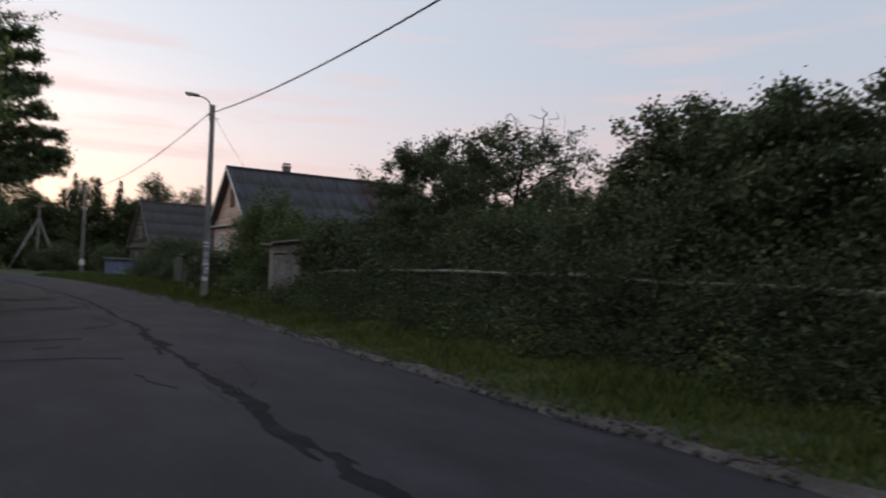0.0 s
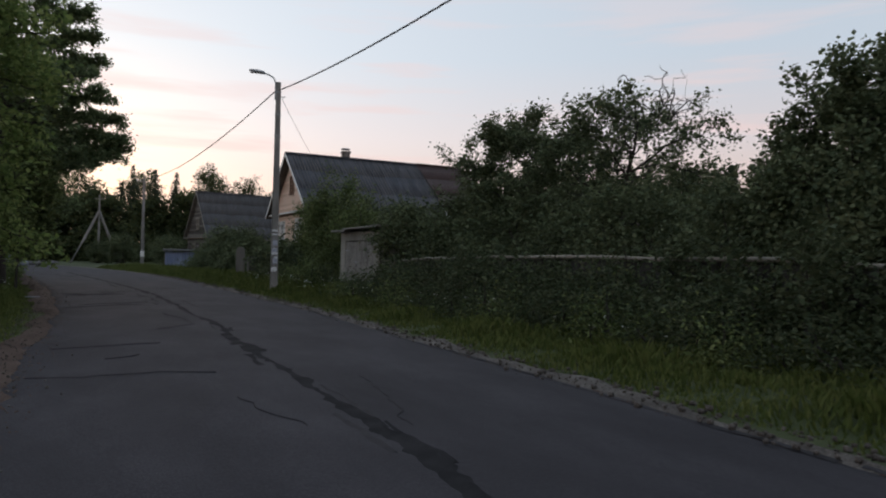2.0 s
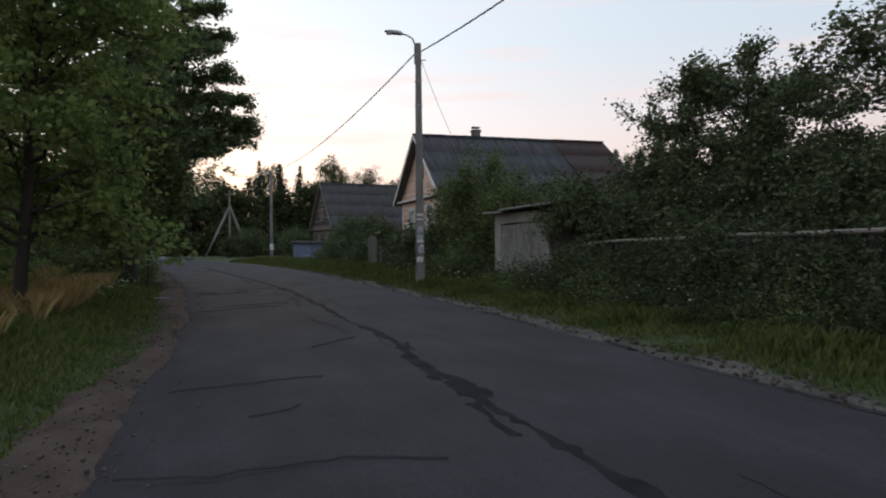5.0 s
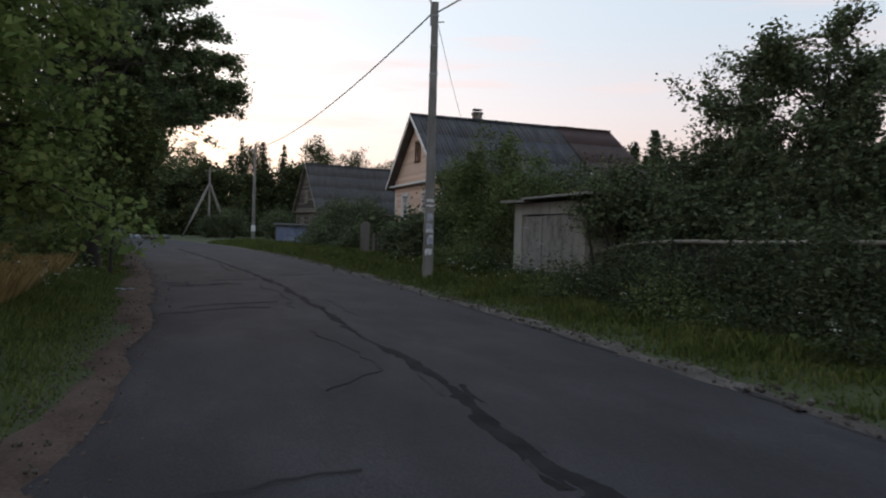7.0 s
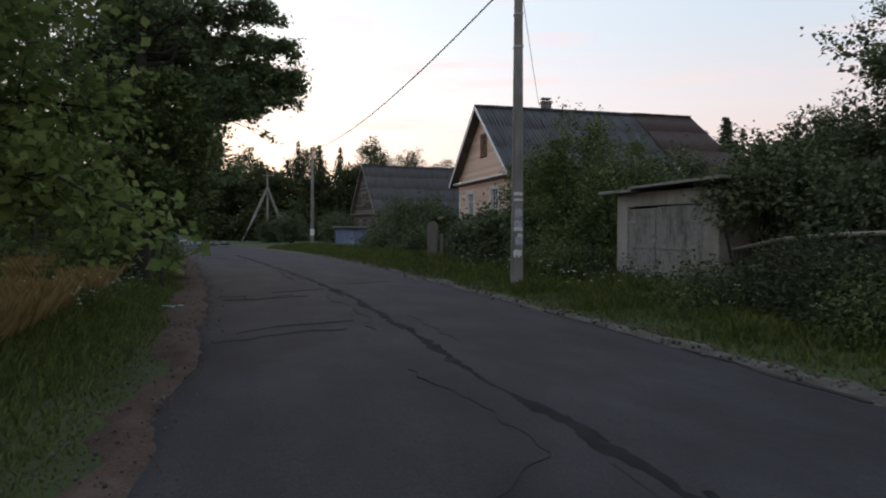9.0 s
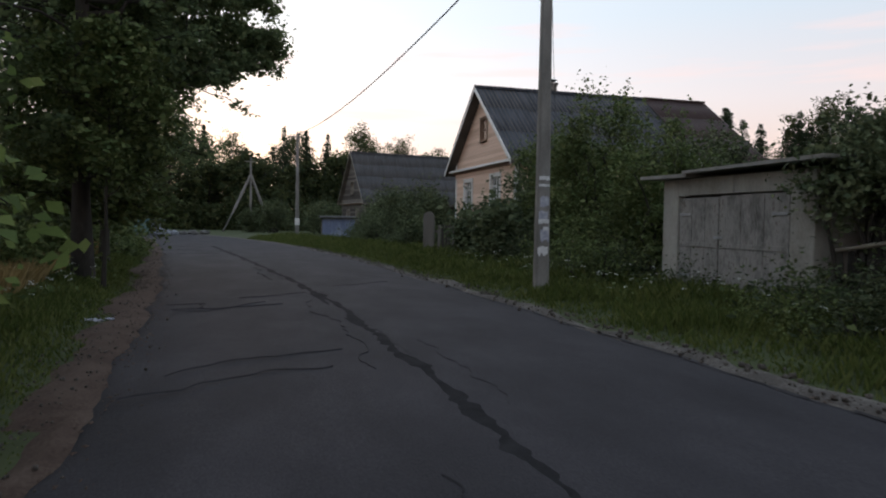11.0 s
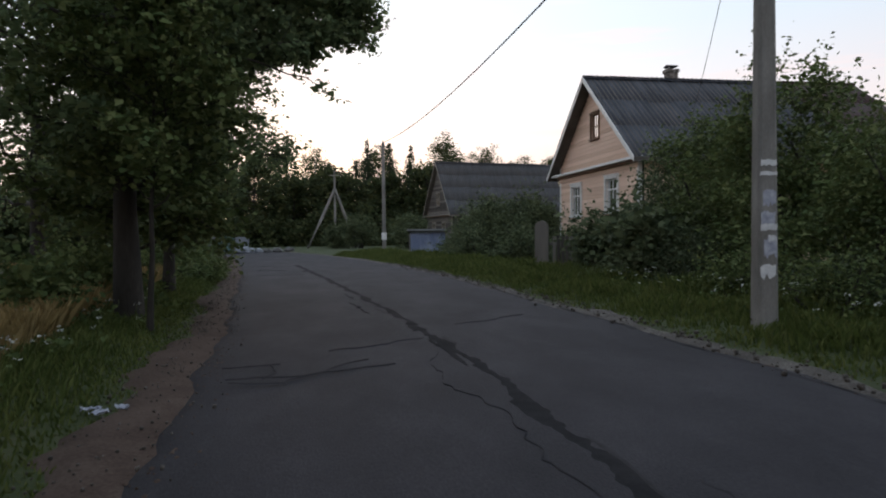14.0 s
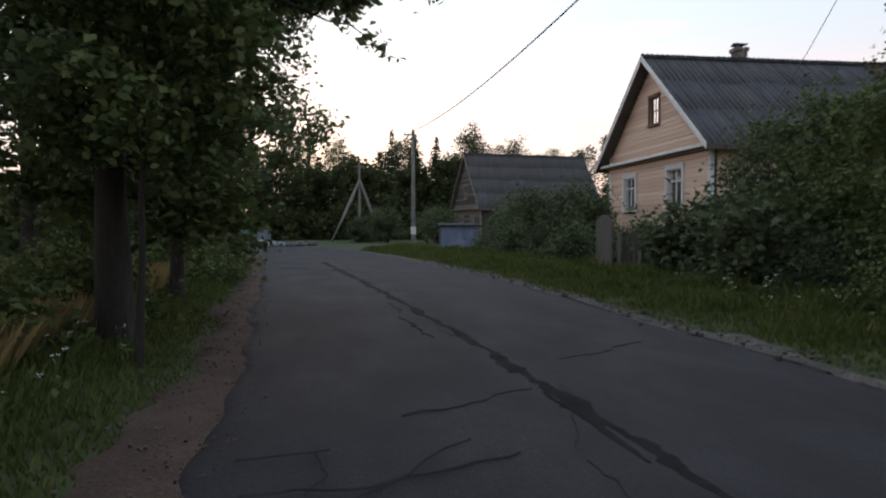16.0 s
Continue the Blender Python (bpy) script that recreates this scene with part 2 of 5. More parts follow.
rubble_mat = material("grey_rubble", [(0.3, (0.06, 0.058, 0.056)), (0.7, (0.17, 0.165, 0.16))], scale=2, rough=0.9, bump=0.5)
red_wall_mat = material("dark_red_boards", [(0.3, (0.06, 0.022, 0.018)), (0.7, (0.12, 0.05, 0.04))], scale=2, rough=0.85, stretch=(0.3, 0.3, 3))


def glass_material():
    m = bpy.data.materials.new("window_glass")
    m.use_nodes = True
    b = m.node_tree.nodes["Principled BSDF"]
    b.inputs["Base Color"].default_value = (0.13, 0.125, 0.12, 1)
    b.inputs["Roughness"].default_value = 0.04
    b.inputs["Specular IOR Level"].default_value = 0.9
    b.inputs["IOR"].default_value = 3.6
    return m


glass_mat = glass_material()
# attic panes: IOR pushed far above glass to brighten the reflected sky
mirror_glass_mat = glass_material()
mirror_glass_mat.name = "boosted_reflection_glass"
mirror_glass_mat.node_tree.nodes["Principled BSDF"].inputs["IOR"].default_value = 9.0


# ---- mesh helpers ----
class Geo:
    """Gathers vertices and quads, and makes one mesh of them."""

    def __init__(self):
        self.v, self.f, self.n = [], [], 0

    def add(self, v, f):
        self.v.append(np.asarray(v, float))
        self.f.append(np.asarray(f, np.int64) + self.n)
        self.n += len(v)

    def mesh(self, name, mat, smooth=False):
        v, f = np.concatenate(self.v), np.concatenate(self.f)
        me = bpy.data.meshes.new(name)
        me.vertices.add(len(v))
        me.vertices.foreach_set("co", v.astype(np.float32).ravel())
        me.loops.add(f.size)
        me.loops.foreach_set("vertex_index", f.astype(np.int32).ravel())
        me.polygons.add(len(f))
        me.polygons.foreach_set("loop_start", np.arange(0, f.size, 4, dtype=np.int32))
        if smooth:
            me.polygons.foreach_set("use_smooth", np.ones(len(f), dtype=bool))
        me.materials.append(mat)
        me.update(calc_edges=True)
        return me


def child(ob, parent, label=""):
    ob.parent = parent
    if label:
        tagged(ob, label)
    return ob


def part(name, bm, mat, parent, label="", smooth=False):
    """Links a bmesh as one mesh object under a thing or a part."""
    me = bpy.data.meshes.new(name)
    bm.normal_update()
    bm.to_mesh(me)
    bm.free()
    me.materials.append(mat)
    if smooth:
        me.polygons.foreach_set("use_smooth", np.ones(len(me.polygons), dtype=bool))
    ob = new(name, me)
    return child(ob, parent, label) if parent else ob


def empty(name, label, category, m=None, group="", kind=""):
    ob = tagged(new(name), label, category, group, kind)
    if m is not None:
        ob.matrix_world = m
    return ob


def add_box(bm, x0, x1, y0, y1, z0, z1, bevel=0.0):
    b = bmesh.new()
    bmesh.ops.create_cube(b, size=1.0)
    for v in b.verts:
        v.co = ((x0 + x1) / 2 + v.co.x * (x1 - x0), (y0 + y1) / 2 + v.co.y * (y1 - y0), (z0 + z1) / 2 + v.co.z * (z1 - z0))
    if bevel:
        bmesh.ops.bevel(b, geom=b.edges[:], offset=bevel, segments=1, affect="EDGES")
    me = bpy.data.meshes.new("tmp")
    b.to_mesh(me)
    b.free()
    bm.from_mesh(me)
    bpy.data.meshes.remove(me)
    return bm


def box(x0, x1, y0, y1, z0, z1, bevel=0.0):
    return add_box(bmesh.new(), x0, x1, y0, y1, z0, z1, bevel)


def prism(points, axis, a0, a1):
    """A closed prism: points in the plane across the axis, from a0 to a1 along it."""
    bm = bmesh.new()
    put = {"x": lambda p, a: (a, p[0], p[1]), "y": lambda p, a: (p[0], a, p[1]), "z": lambda p, a: (p[0], p[1], a)}[axis]
    lo = [bm.verts.new(put(p, a0)) for p in points]
    hi = [bm.verts.new(put(p, a1)) for p in points]
    bm.faces.new(lo[::-1])
    bm.faces.new(hi)
    n = len(points)
    for i in range(n):
        bm.faces.new((lo[i], lo[(i + 1) % n], hi[(i + 1) % n], hi[i]))
    bmesh.ops.recalc_face_normals(bm, faces=bm.faces[:])
    return bm


def tube(geo, pts, radii, sides=6):
    pts = np.asarray(pts, float)
    radii = np.broadcast_to(np.asarray(radii, float), (len(pts),))
    d = np.gradient(pts, axis=0)
    d /= np.linalg.norm(d, axis=1)[:, None] + 1e-9
    ref = np.where(np.abs(d[:, 2:3]) > 0.9, [[1.0, 0, 0]], [[0, 0, 1.0]])
    u = np.cross(d, ref)
    u /= np.linalg.norm(u, axis=1)[:, None] + 1e-9
    w = np.cross(d, u)
    a = np.arange(sides) * 2 * np.pi / sides
    ring = np.cos(a)[None, :, None] * u[:, None] + np.sin(a)[None, :, None] * w[:, None]
    v = (pts[:, None] + ring * radii[:, None, None]).reshape(-1, 3)
    i = np.arange(len(pts) - 1)[:, None] * sides
    j = np.arange(sides)[None]
    k = (j + 1) % sides
    geo.add(v, np.stack([i + j, i + k, i + k + sides, i + j + sides], -1).reshape(-1, 4))


def leaves(geo, centres, size, rng, aspect=0.6, up=0.35, vary=0.35):
    """A folded kite-shaped leaf at every centre."""
    c = np.asarray(centres, float)
    n = len(c)
    d = rng.normal(size=(n, 3))
    d /= np.linalg.norm(d, axis=1)[:, None]
    d[:, 2] *= 0.7
    nrm = rng.normal(size=(n, 3))
    nrm[:, 2] = np.abs(nrm[:, 2]) + up
    s = np.cross(d, nrm)
    s /= np.linalg.norm(s, axis=1)[:, None] + 1e-9
    L = (size * (1 + vary * rng.normal(size=n))).clip(size * 0.4, size * 2)[:, None]
    lift = np.cross(s, d) * L * 0.12
    v = np.stack([c - d * L * 0.5, c + s * L * aspect * 0.5 + lift, c + d * L * 0.5, c - s * L * aspect * 0.5 + lift], 1).reshape(-1, 3)
    geo.add(v, np.arange(4 * n).reshape(n, 4))


def limb_points(rng, a, b, n=6, wave=0.1, droop=0.0):
    t = np.linspace(0, 1, n)[:, None]
    a, b = np.asarray(a, float), np.asarray(b, float)
    size = np.linalg.norm(b - a)
    p = a + (b - a) * t
    p[1:-1] += rng.normal(size=(n - 2, 3)) * wave * size * 0.5
    p[:, 2] += (np.sin(t[:, 0] * np.pi) * droop) * size
    return p


def thing_from(name, wood, crown, bark, leaf, label, category, m, group="", trunk_name="trunk", crown_name="crown"):
    root = empty(name, label, category, m, group)
    w = child(new(trunk_name, wood.mesh(trunk_name, bark, True)), root)
    if trunk_name == "stem":
        tagged(w, "thin woody stems", kind="stuff")
    child(new(crown_name, crown.mesh(crown_name, leaf)), root)
    return root


def grow_tree(seed, height, spread, trunk_r, leaf_size, limbs=24, subs=7, anchors=6, per=14, first=0.25, lean=(0, 0), profile=None,
              rise=0.35, scatter=0.16, up=0.35, aspect=0.6, trunk_top=1.0, droop=0.08, bare=0, twigs=True, stout=0.5, inner=0.25, boughs=(), sprouts=0):
    """Wood and leaves of a broad-leaved tree, standing at the origin."""
    rng = np.random.default_rng(seed)
    profile = profile or (lambda h: math.sin(math.pi * min(1.0, 0.18 + 0.82 * h)) ** 0.7)
    wood, crown = Geo(), Geo()
    n = 9
    tp = np.zeros((n, 3))
    tp[:, 2] = np.linspace(-0.1, height * trunk_top * 0.95, n)
    bend = np.linspace(0, 1, n) ** 1.3
    tp[:, 0] = lean[0] * bend + np.cumsum(rng.normal(size=n)) * 0.012 * height * np.linspace(0, 1, n)
    tp[:, 1] = lean[1] * bend + np.cumsum(rng.normal(size=n)) * 0.012 * height * np.linspace(0, 1, n)
    tr = trunk_r * (1 - 0.88 * np.linspace(0, 1, n)) * np.where(np.arange(n) == 0, 1.25, 1.0)
    tube(wood, tp, tr, 10)
    spots = []
    at = lambda h: np.array([np.interp(h, np.linspace(0, 1, n), tp[:, k]) for k in range(3)])
    for i in range(limbs):
        h = first + (1 - first) * (i + rng.random()) / limbs
        p0 = at(h)
        az = i * 2.39996 + rng.normal() * 0.35
        ln = max(0.25, spread * profile((h - first) / (1 - first)) * (0.75 + 0.4 * rng.random()))
        end = p0 + np.array([math.cos(az) * ln, math.sin(az) * ln, ln * (rise + 0.25 * rng.normal()) + 0.1])
        lp = limb_points(rng, p0, end, 7, 0.07, droop)
        r0 = max(0.012, np.interp(h, np.linspace(0, 1, n), tr) * stout)
        tube(wood, lp if twigs else lp[::2], np.linspace(r0, 0.008, 7 if twigs else 4), 6 if twigs else 4)
        naked = i >= limbs - bare
        for j in range(subs):
            t = inner + (1 - inner) * (j + rng.random()) / subs
            q0 = np.array([np.interp(t, np.linspace(0, 1, 7), lp[:, k]) for k in range(3)])
            dirn = rng.normal(size=3) + (end - p0) / (np.linalg.norm(end - p0) + 1e-6) * 0.9
            dirn[2] += 0.25
            dirn /= np.linalg.norm(dirn)
            sl = ln * (0.22 + 0.25 * rng.random()) * (1.1 - 0.5 * t) + 0.15
            sp = limb_points(rng, q0, q0 + dirn * sl, 5, 0.12)
            if twigs:
                tube(wood, sp, np.linspace(max(0.006, r0 * 0.3), 0.004, 5), 4)
            for k in range(anchors):
                u = 0.2 + 0.8 * rng.random()
                spots.append(np.array([np.interp(u, np.linspace(0, 1, 5), sp[:, c]) for c in range(3)]) if not naked or rng.random() < 0.12 else None)
        if not naked:
            spots.append(end)
    for tip in boughs:
        tip = np.array(tip, float)
        p0 = at(max(0.05, (tip[2] - 0.9) / (height * trunk_top * 0.95)))
        lp = limb_points(rng, p0, tip, 9, 0.05, 0.05)
        tube(wood, lp, np.linspace(0.06, 0.008, 9), 6)
        for j in range(30):
            t = 0.25 + 0.75 * (j + rng.random()) / 30
            q0 = np.array([np.interp(t, np.linspace(0, 1, 9), lp[:, k]) for k in range(3)])
            dirn = rng.normal(size=3) * np.array([1, 1, 0.7]) + (tip - p0) / np.linalg.norm(tip - p0) * 0.7
            sp = limb_points(rng, q0, q0 + dirn / np.linalg.norm(dirn) * (0.35 + 0.45 * rng.random()) * (1.25 - 0.6 * t), 5, 0.1)
            tube(wood, sp, np.linspace(0.012, 0.004, 5), 4)
            spots += [np.array([np.interp(u, np.linspace(0, 1, 5), sp[:, c]) for c in range(3)]) for u in (0.15 + 0.85 * rng.random(11))]
    # bare, crooked sprouts curling out of the top
    for i in range(sprouts):
        p = [at(1.0) + rng.normal(size=3) * np.array([0.55, 0.55, 0.15]) * spread * 0.55]
        way = np.array([rng.normal() * 0.5, rng.normal() * 0.5, 1.0])
        for k in range(11):
            way = way / np.linalg.norm(way) + rng.normal(size=3) * 0.5 + np.array([0, 0, 0.12 if k < 6 else -0.35])
            p.append(p[-1] + way / np.linalg.norm(way) * 0.105)
        tube(wood, np.array(p), np.linspace(0.018, 0.008, 12), 5)
        for k in (4, 7, 9):
            tube(wood, limb_points(rng, p[k], p[k] + rng.normal(size=3) * 0.22, 4, 0.2), np.linspace(0.01, 0.006, 4), 4)
    spots = np.array([s for s in spots if s is not None])
    c = np.repeat(spots, per, 0)
    c = c + rng.normal(size=c.shape) * scatter * np.array([1, 1, 0.8])
    leaves(crown, c, leaf_size, rng, aspect, up)
    return wood, crown


def grow_bush(seed, rx, ry, h, leaf_size, count, lumps=26, low=0.12, scatter=0.24, stems=14, ragged=0.25, aspect=0.6, shoots=0):
    """Wood and leaves of a bush with an uneven, lumpy outline, standing at the origin."""
    rng = np.random.default_rng(seed)
    wood, crown = Geo(), Geo()
    d = rng.normal(size=(lumps, 3))
    d[:, 2] = np.abs(d[:, 2])
    d /= np.linalg.norm(d, axis=1)[:, None]
    rad = (0.35 + 0.6 * rng.random(lumps) ** 0.5)[:, None]
    c = d * rad * np.array([rx, ry, h * (1 - low)]) + np.array([0, 0, h * low])
    c += rng.normal(size=c.shape) * ragged * 0.4
    for i in range(stems):
        e = c[i % lumps]
        base = np.array([rng.normal() * rx * 0.15, rng.normal() * ry * 0.15, -0.1])
        tube(wood, limb_points(rng, base, e, 6, 0.1, 0.06), np.linspace(0.035 + 0.006 * h, 0.008, 6), 5)
    which = rng.integers(0, lumps, count)
    size = scatter * (0.7 + 0.7 * rng.random(lumps))[which][:, None] * (0.6 + 0.25 * min(rx, ry))
    p = c[which] + rng.normal(size=(count, 3)) * size * np.array([1, 1, 0.85])
    # shoots that stand out of the outline
    k = count // 12
    sh = rng.integers(0, lumps, k)
    p[:k] = c[sh] + d[sh] * (rng.random(k) * ragged * 2.2)[:, None] + rng.normal(size=(k, 3)) * 0.06
    p[:, 2] = np.abs(p[:, 2]) + 0.02
    # long leafy shoots that rise above the crown
    for i in range(shoots):
        e = c[rng.integers(0, lumps)] * (0.9, 0.9, 1.0)
        e[2] = max(e[2], h * 0.7)
        tip = e + np.array([rng.normal() * 0.3, rng.normal() * 0.3, 0.5 + 0.5 * rng.random()])
        lp = limb_points(rng, e, tip, 7, 0.12)
        tube(wood, lp, np.linspace(0.012, 0.004, 7), 4)
        t = 0.2 + 0.8 * rng.random(26)
        along = np.stack([np.interp(t, np.linspace(0, 1, 7), lp[:, k]) for k in range(3)], 1)
        p = np.concatenate([p, along + rng.normal(size=along.shape) * 0.07])
    leaves(crown, p, leaf_size, rng, aspect)
    return wood, crown


def grow_spruce(seed, height, spread, whorls=26, arms=9, per=16, leaf_size=0.45, low=0.06):
    rng = np.random.default_rng(seed)
    wood, crown = Geo(), Geo()
    tube(wood, [(0, 0, -0.2), (0.05, 0, height * 0.5), (0, 0.05, height)], [0.02 * height * 0.7, 0.010 * height, 0.01], 6)
    for w in range(whorls * arms):
        h = low + (0.99 - low) * rng.random() ** 1.15
        az = rng.random() * 2 * math.pi
        ln = (spread * (1 - h) ** 0.8 + 0.10) * (0.55 + 0.6 * rng.random())
        t = rng.random(per) ** 0.6
        p = np.stack([np.cos(az) * ln * t, np.sin(az) * ln * t, h * height + 0.15 * ln * t - 0.45 * ln * t * t], 1)
        p += rng.normal(size=p.shape) * 0.07 * (1 + ln * 0.3)
        leaves(crown, p, leaf_size * (0.45 + 0.55 * (1 - h)), rng, 0.4, 0.1)
    return wood, crown


# ---- ground and road ----
RIGHT = [(4.62, -60), (4.6, -20), (4.6, 0), (4.62, 8), (4.78, 13), (4.86, 16), (4.87, 20), (4.8, 26), (4.6, 32), (4.28, 40), (3.8, 45), (2.85, 53), (1.45, 60.5), (-0.55, 69), (-3.6, 78), (-9, 87), (-19, 96), (-50, 112)]
LEFT = [(-0.8, -60), (-0.8, -20), (-0.78, 0), (-0.74, 8), (-0.62, 14), (-0.58, 20), (-0.74, 24), (-1.12, 29.5), (-2.0, 39), (-2.5, 44), (-3.4, 51), (-4.55, 59), (-6.2, 67), (-9, 74), (-13.5, 81), (-22, 89), (-52, 104)]
SEAM = [(1.93, -8), (1.93, 0), (1.91, 5), (1.95, 8), (2.0, 12), (2.14, 15), (2.05, 17.5), (2.06, 20), (2.0, 22.5), (1.94, 25), (1.74, 28), (1.45, 31), (0.82, 36.8), (0.2, 42), (-0.7, 49)]


def resample(pts, step=0.5):
    p = np.asarray(pts, float)
    out = []
    for i in range(len(p) - 1):
        a, b, c, d = p[max(i - 1, 0)], p[i], p[i + 1], p[min(i + 2, len(p) - 1)]
        n = max(2, int(np.linalg.norm(c - b) / step))
        for t in np.linspace(0, 1, n, endpoint=False):
            m0, m1 = (c - a) / 2, (d - b) / 2
            if np.linalg.norm(m0) > np.linalg.norm(c - b):
                m0 = m0 * np.linalg.norm(c - b) / np.linalg.norm(m0)
            if np.linalg.norm(m1) > np.linalg.norm(c - b):
                m1 = m1 * np.linalg.norm(c - b) / np.linalg.norm(m1)
            out.append((2 * t**3 - 3 * t**2 + 1) * b + (t**3 - 2 * t**2 + t) * m0 + (-2 * t**3 + 3 * t**2) * c + (t**3 - t**2) * m1)
    out.append(p[-1])
    return np.array(out)


def even(pts, n):
    s = np.concatenate([[0], np.cumsum(np.linalg.norm(np.diff(pts, axis=0), axis=1))])
    u = np.linspace(0, s[-1], n)
    return np.stack([np.interp(u, s, pts[:, k]) for k in range(2)], 1)


right_line, left_line = resample(RIGHT), resample(LEFT)


def right_x(y):
    return np.interp(y, right_line[:, 1], right_line[:, 0])


def left_x(y):
    return np.interp(y, left_line[:, 1], left_line[:, 0])


def off_road(x, y):
    """Metres outside the asphalt, below zero on it."""
    return np.maximum(x - right_x(y), left_x(y) - x)


def bumps(x, y, s, k=0.0):
    return np.sin(x * s + 1.3 + k) * np.cos(y * s * 0.83 + 0.7) + 0.5 * np.sin(x * s * 2.3 + y * s * 1.7 + k)


def ground_z(x, y):
    d = off_road(x, y)
    rise = np.clip((d - 0.55) / 0.7, 0, 1)
    return -0.06 + rise * 0.10 + np.clip((d - 1.2) / 4, 0, 1) * 0.06 + rise * 0.025 * bumps(x, y, 1.1)


def build_ground():
    xs = np.concatenate([np.linspace(-900, -60, 12), np.linspace(-55, -14, 14), np.arange(-12, 14, 0.35), np.linspace(15, 60, 16), np.linspace(70, 900, 12)])
    ys = np.concatenate([np.linspace(-900, -60, 10), np.linspace(-50, -8, 12), np.arange(-6, 60, 0.45), np.arange(60, 110, 1.2), np.linspace(120, 1500, 18)])
    X, Y = np.meshgrid(xs, ys)
    v = np.stack([X, Y, ground_z(X, Y)], -1).reshape(-1, 3)
    nx = len(xs)
    i, j = np.meshgrid(np.arange(nx - 1), np.arange(len(ys) - 1))
    a = (j * nx + i).ravel()
    g = Geo()
    g.add(v, np.stack([a, a + 1, a + nx + 1, a + nx], 1))
    tagged(new("ground", g.mesh("ground", soil_mat, True)), "dark turf and bare soil beside the road", "ground", kind="structure")


build_ground()


def build_road():
    rng = np.random.default_rng(5)
    n = 760
    r, l = even(right_line, n), even(left_line, n)
    k = np.ones(5) / 5
    jr = np.convolve(rng.normal(size=n) * 0.11, k, "same") + rng.normal(size=n) * 0.018
    jl = np.convolve(rng.normal(size=n) * 0.13, k, "same") + rng.normal(size=n) * 0.022
    across = r - l
    across /= np.linalg.norm(across, axis=1)[:, None]
    r, l = r + across * jr[:, None], l + across * jl[:, None]
    cols = np.array([0, 0.004, 0.03, 0.15, 0.3, 0.45, 0.6, 0.75, 0.9, 0.97, 0.996, 1.0])
    zz = np.array([-0.05, 0.0, 0.012, 0.03, 0.042, 0.05, 0.05, 0.042, 0.028, 0.012, 0.0, -0.05]) - 0.035
    v = np.concatenate([l[:, None] + (r - l)[:, None] * cols[None, :, None], np.broadcast_to(zz[None, :, None], (n, len(cols), 1))], -1)
    m = len(cols)
    i, j = np.meshgrid(np.arange(n - 1), np.arange(m - 1), indexing="ij")
    a = (i * m + j).ravel()
    g = Geo()
    g.add(v.reshape(-1, 3), np.stack([a, a + 1, a + m + 1, a + m], 1))
    road = tagged(new("road", g.mesh("road", asphalt_mat, True)), "worn grey asphalt village road with ragged edges", "road", kind="structure")

    def ribbon(name, pts, width, z, mat, label, seed, rag=0.25):
        q = np.random.default_rng(seed)
        p = resample(pts, 0.12)
        t = np.gradient(p, axis=0)
        t /= np.linalg.norm(t, axis=1)[:, None] + 1e-9
        s = np.stack([t[:, 1], -t[:, 0]], 1)
        swell = 1.0 if name == "crack" else np.interp(np.arange(len(p)) * 0.12, np.arange(0, 80, 0.8), 0.45 + 0.8 * q.random(100))
        w = swell * width * (0.5 + 0.10 * q.normal(size=len(p)) + rag * np.convolve(q.normal(size=len(p)), np.ones(4) / 2.5, "same")).clip(0.18, 1.1)
        w2 = swell * width * (0.5 + 0.10 * q.normal(size=len(p)) + rag * np.convolve(q.normal(size=len(p)), np.ones(4) / 2.5, "same")).clip(0.18, 1.1)
        wob = np.convolve(q.normal(size=len(p)), np.ones(5) / 5, "same")[:, None] * width * (0.28 if name == "crack" else 0.14)
        hgt = np.full((len(p), 1), z)
        vv = np.concatenate([np.concatenate([p - s * w[:, None] + s * wob, hgt - 0.012], 1), np.concatenate([p + s * wob, hgt + 0.001], 1), np.concatenate([p + s * w2[:, None] + s * wob, hgt - 0.012], 1)])
        k = np.arange(len(p) - 1)
        h = Geo()
        o = len(p)
        h.add(vv, np.concatenate([np.stack([k, k + o, k + o + 1, k + 1], 1), np.stack([k + o, k + 2 * o, k + 2 * o + 1, k + o + 1], 1)]))
        child(new(name, h.mesh(name, mat, True)), road, label)

    ribbon("tar_seam", SEAM, 0.22, 0.022, tar_mat, "black tar seam along the asphalt", 3, 0.30)
    # tar smears and broken patches beside the seam
    q = np.random.default_rng(14)
    mid = resample(SEAM, 0.1)
    for i in range(26):
        k = q.integers(40, 380)
        side = q.choice((-1, 1)) * (0.07 + 0.07 * q.random())
        ln = int(3 + 14 * q.random() ** 2)
        p = mid[k:k + ln + 3] + np.array((side, 0.0)) + q.normal(size=(len(mid[k:k + ln + 3]), 2)) * 0.012
        ribbon("tar_patch", p[::3] if len(p) > 7 else p[::2], 0.05 + 0.10 * q.random(), 0.0222, tar_mat if q.random() < 0.5 else crack_mat, "", 60 + i, 0.4)

    # cracks: walks that wander from one place to another across the asphalt
    q = np.random.default_rng(9)
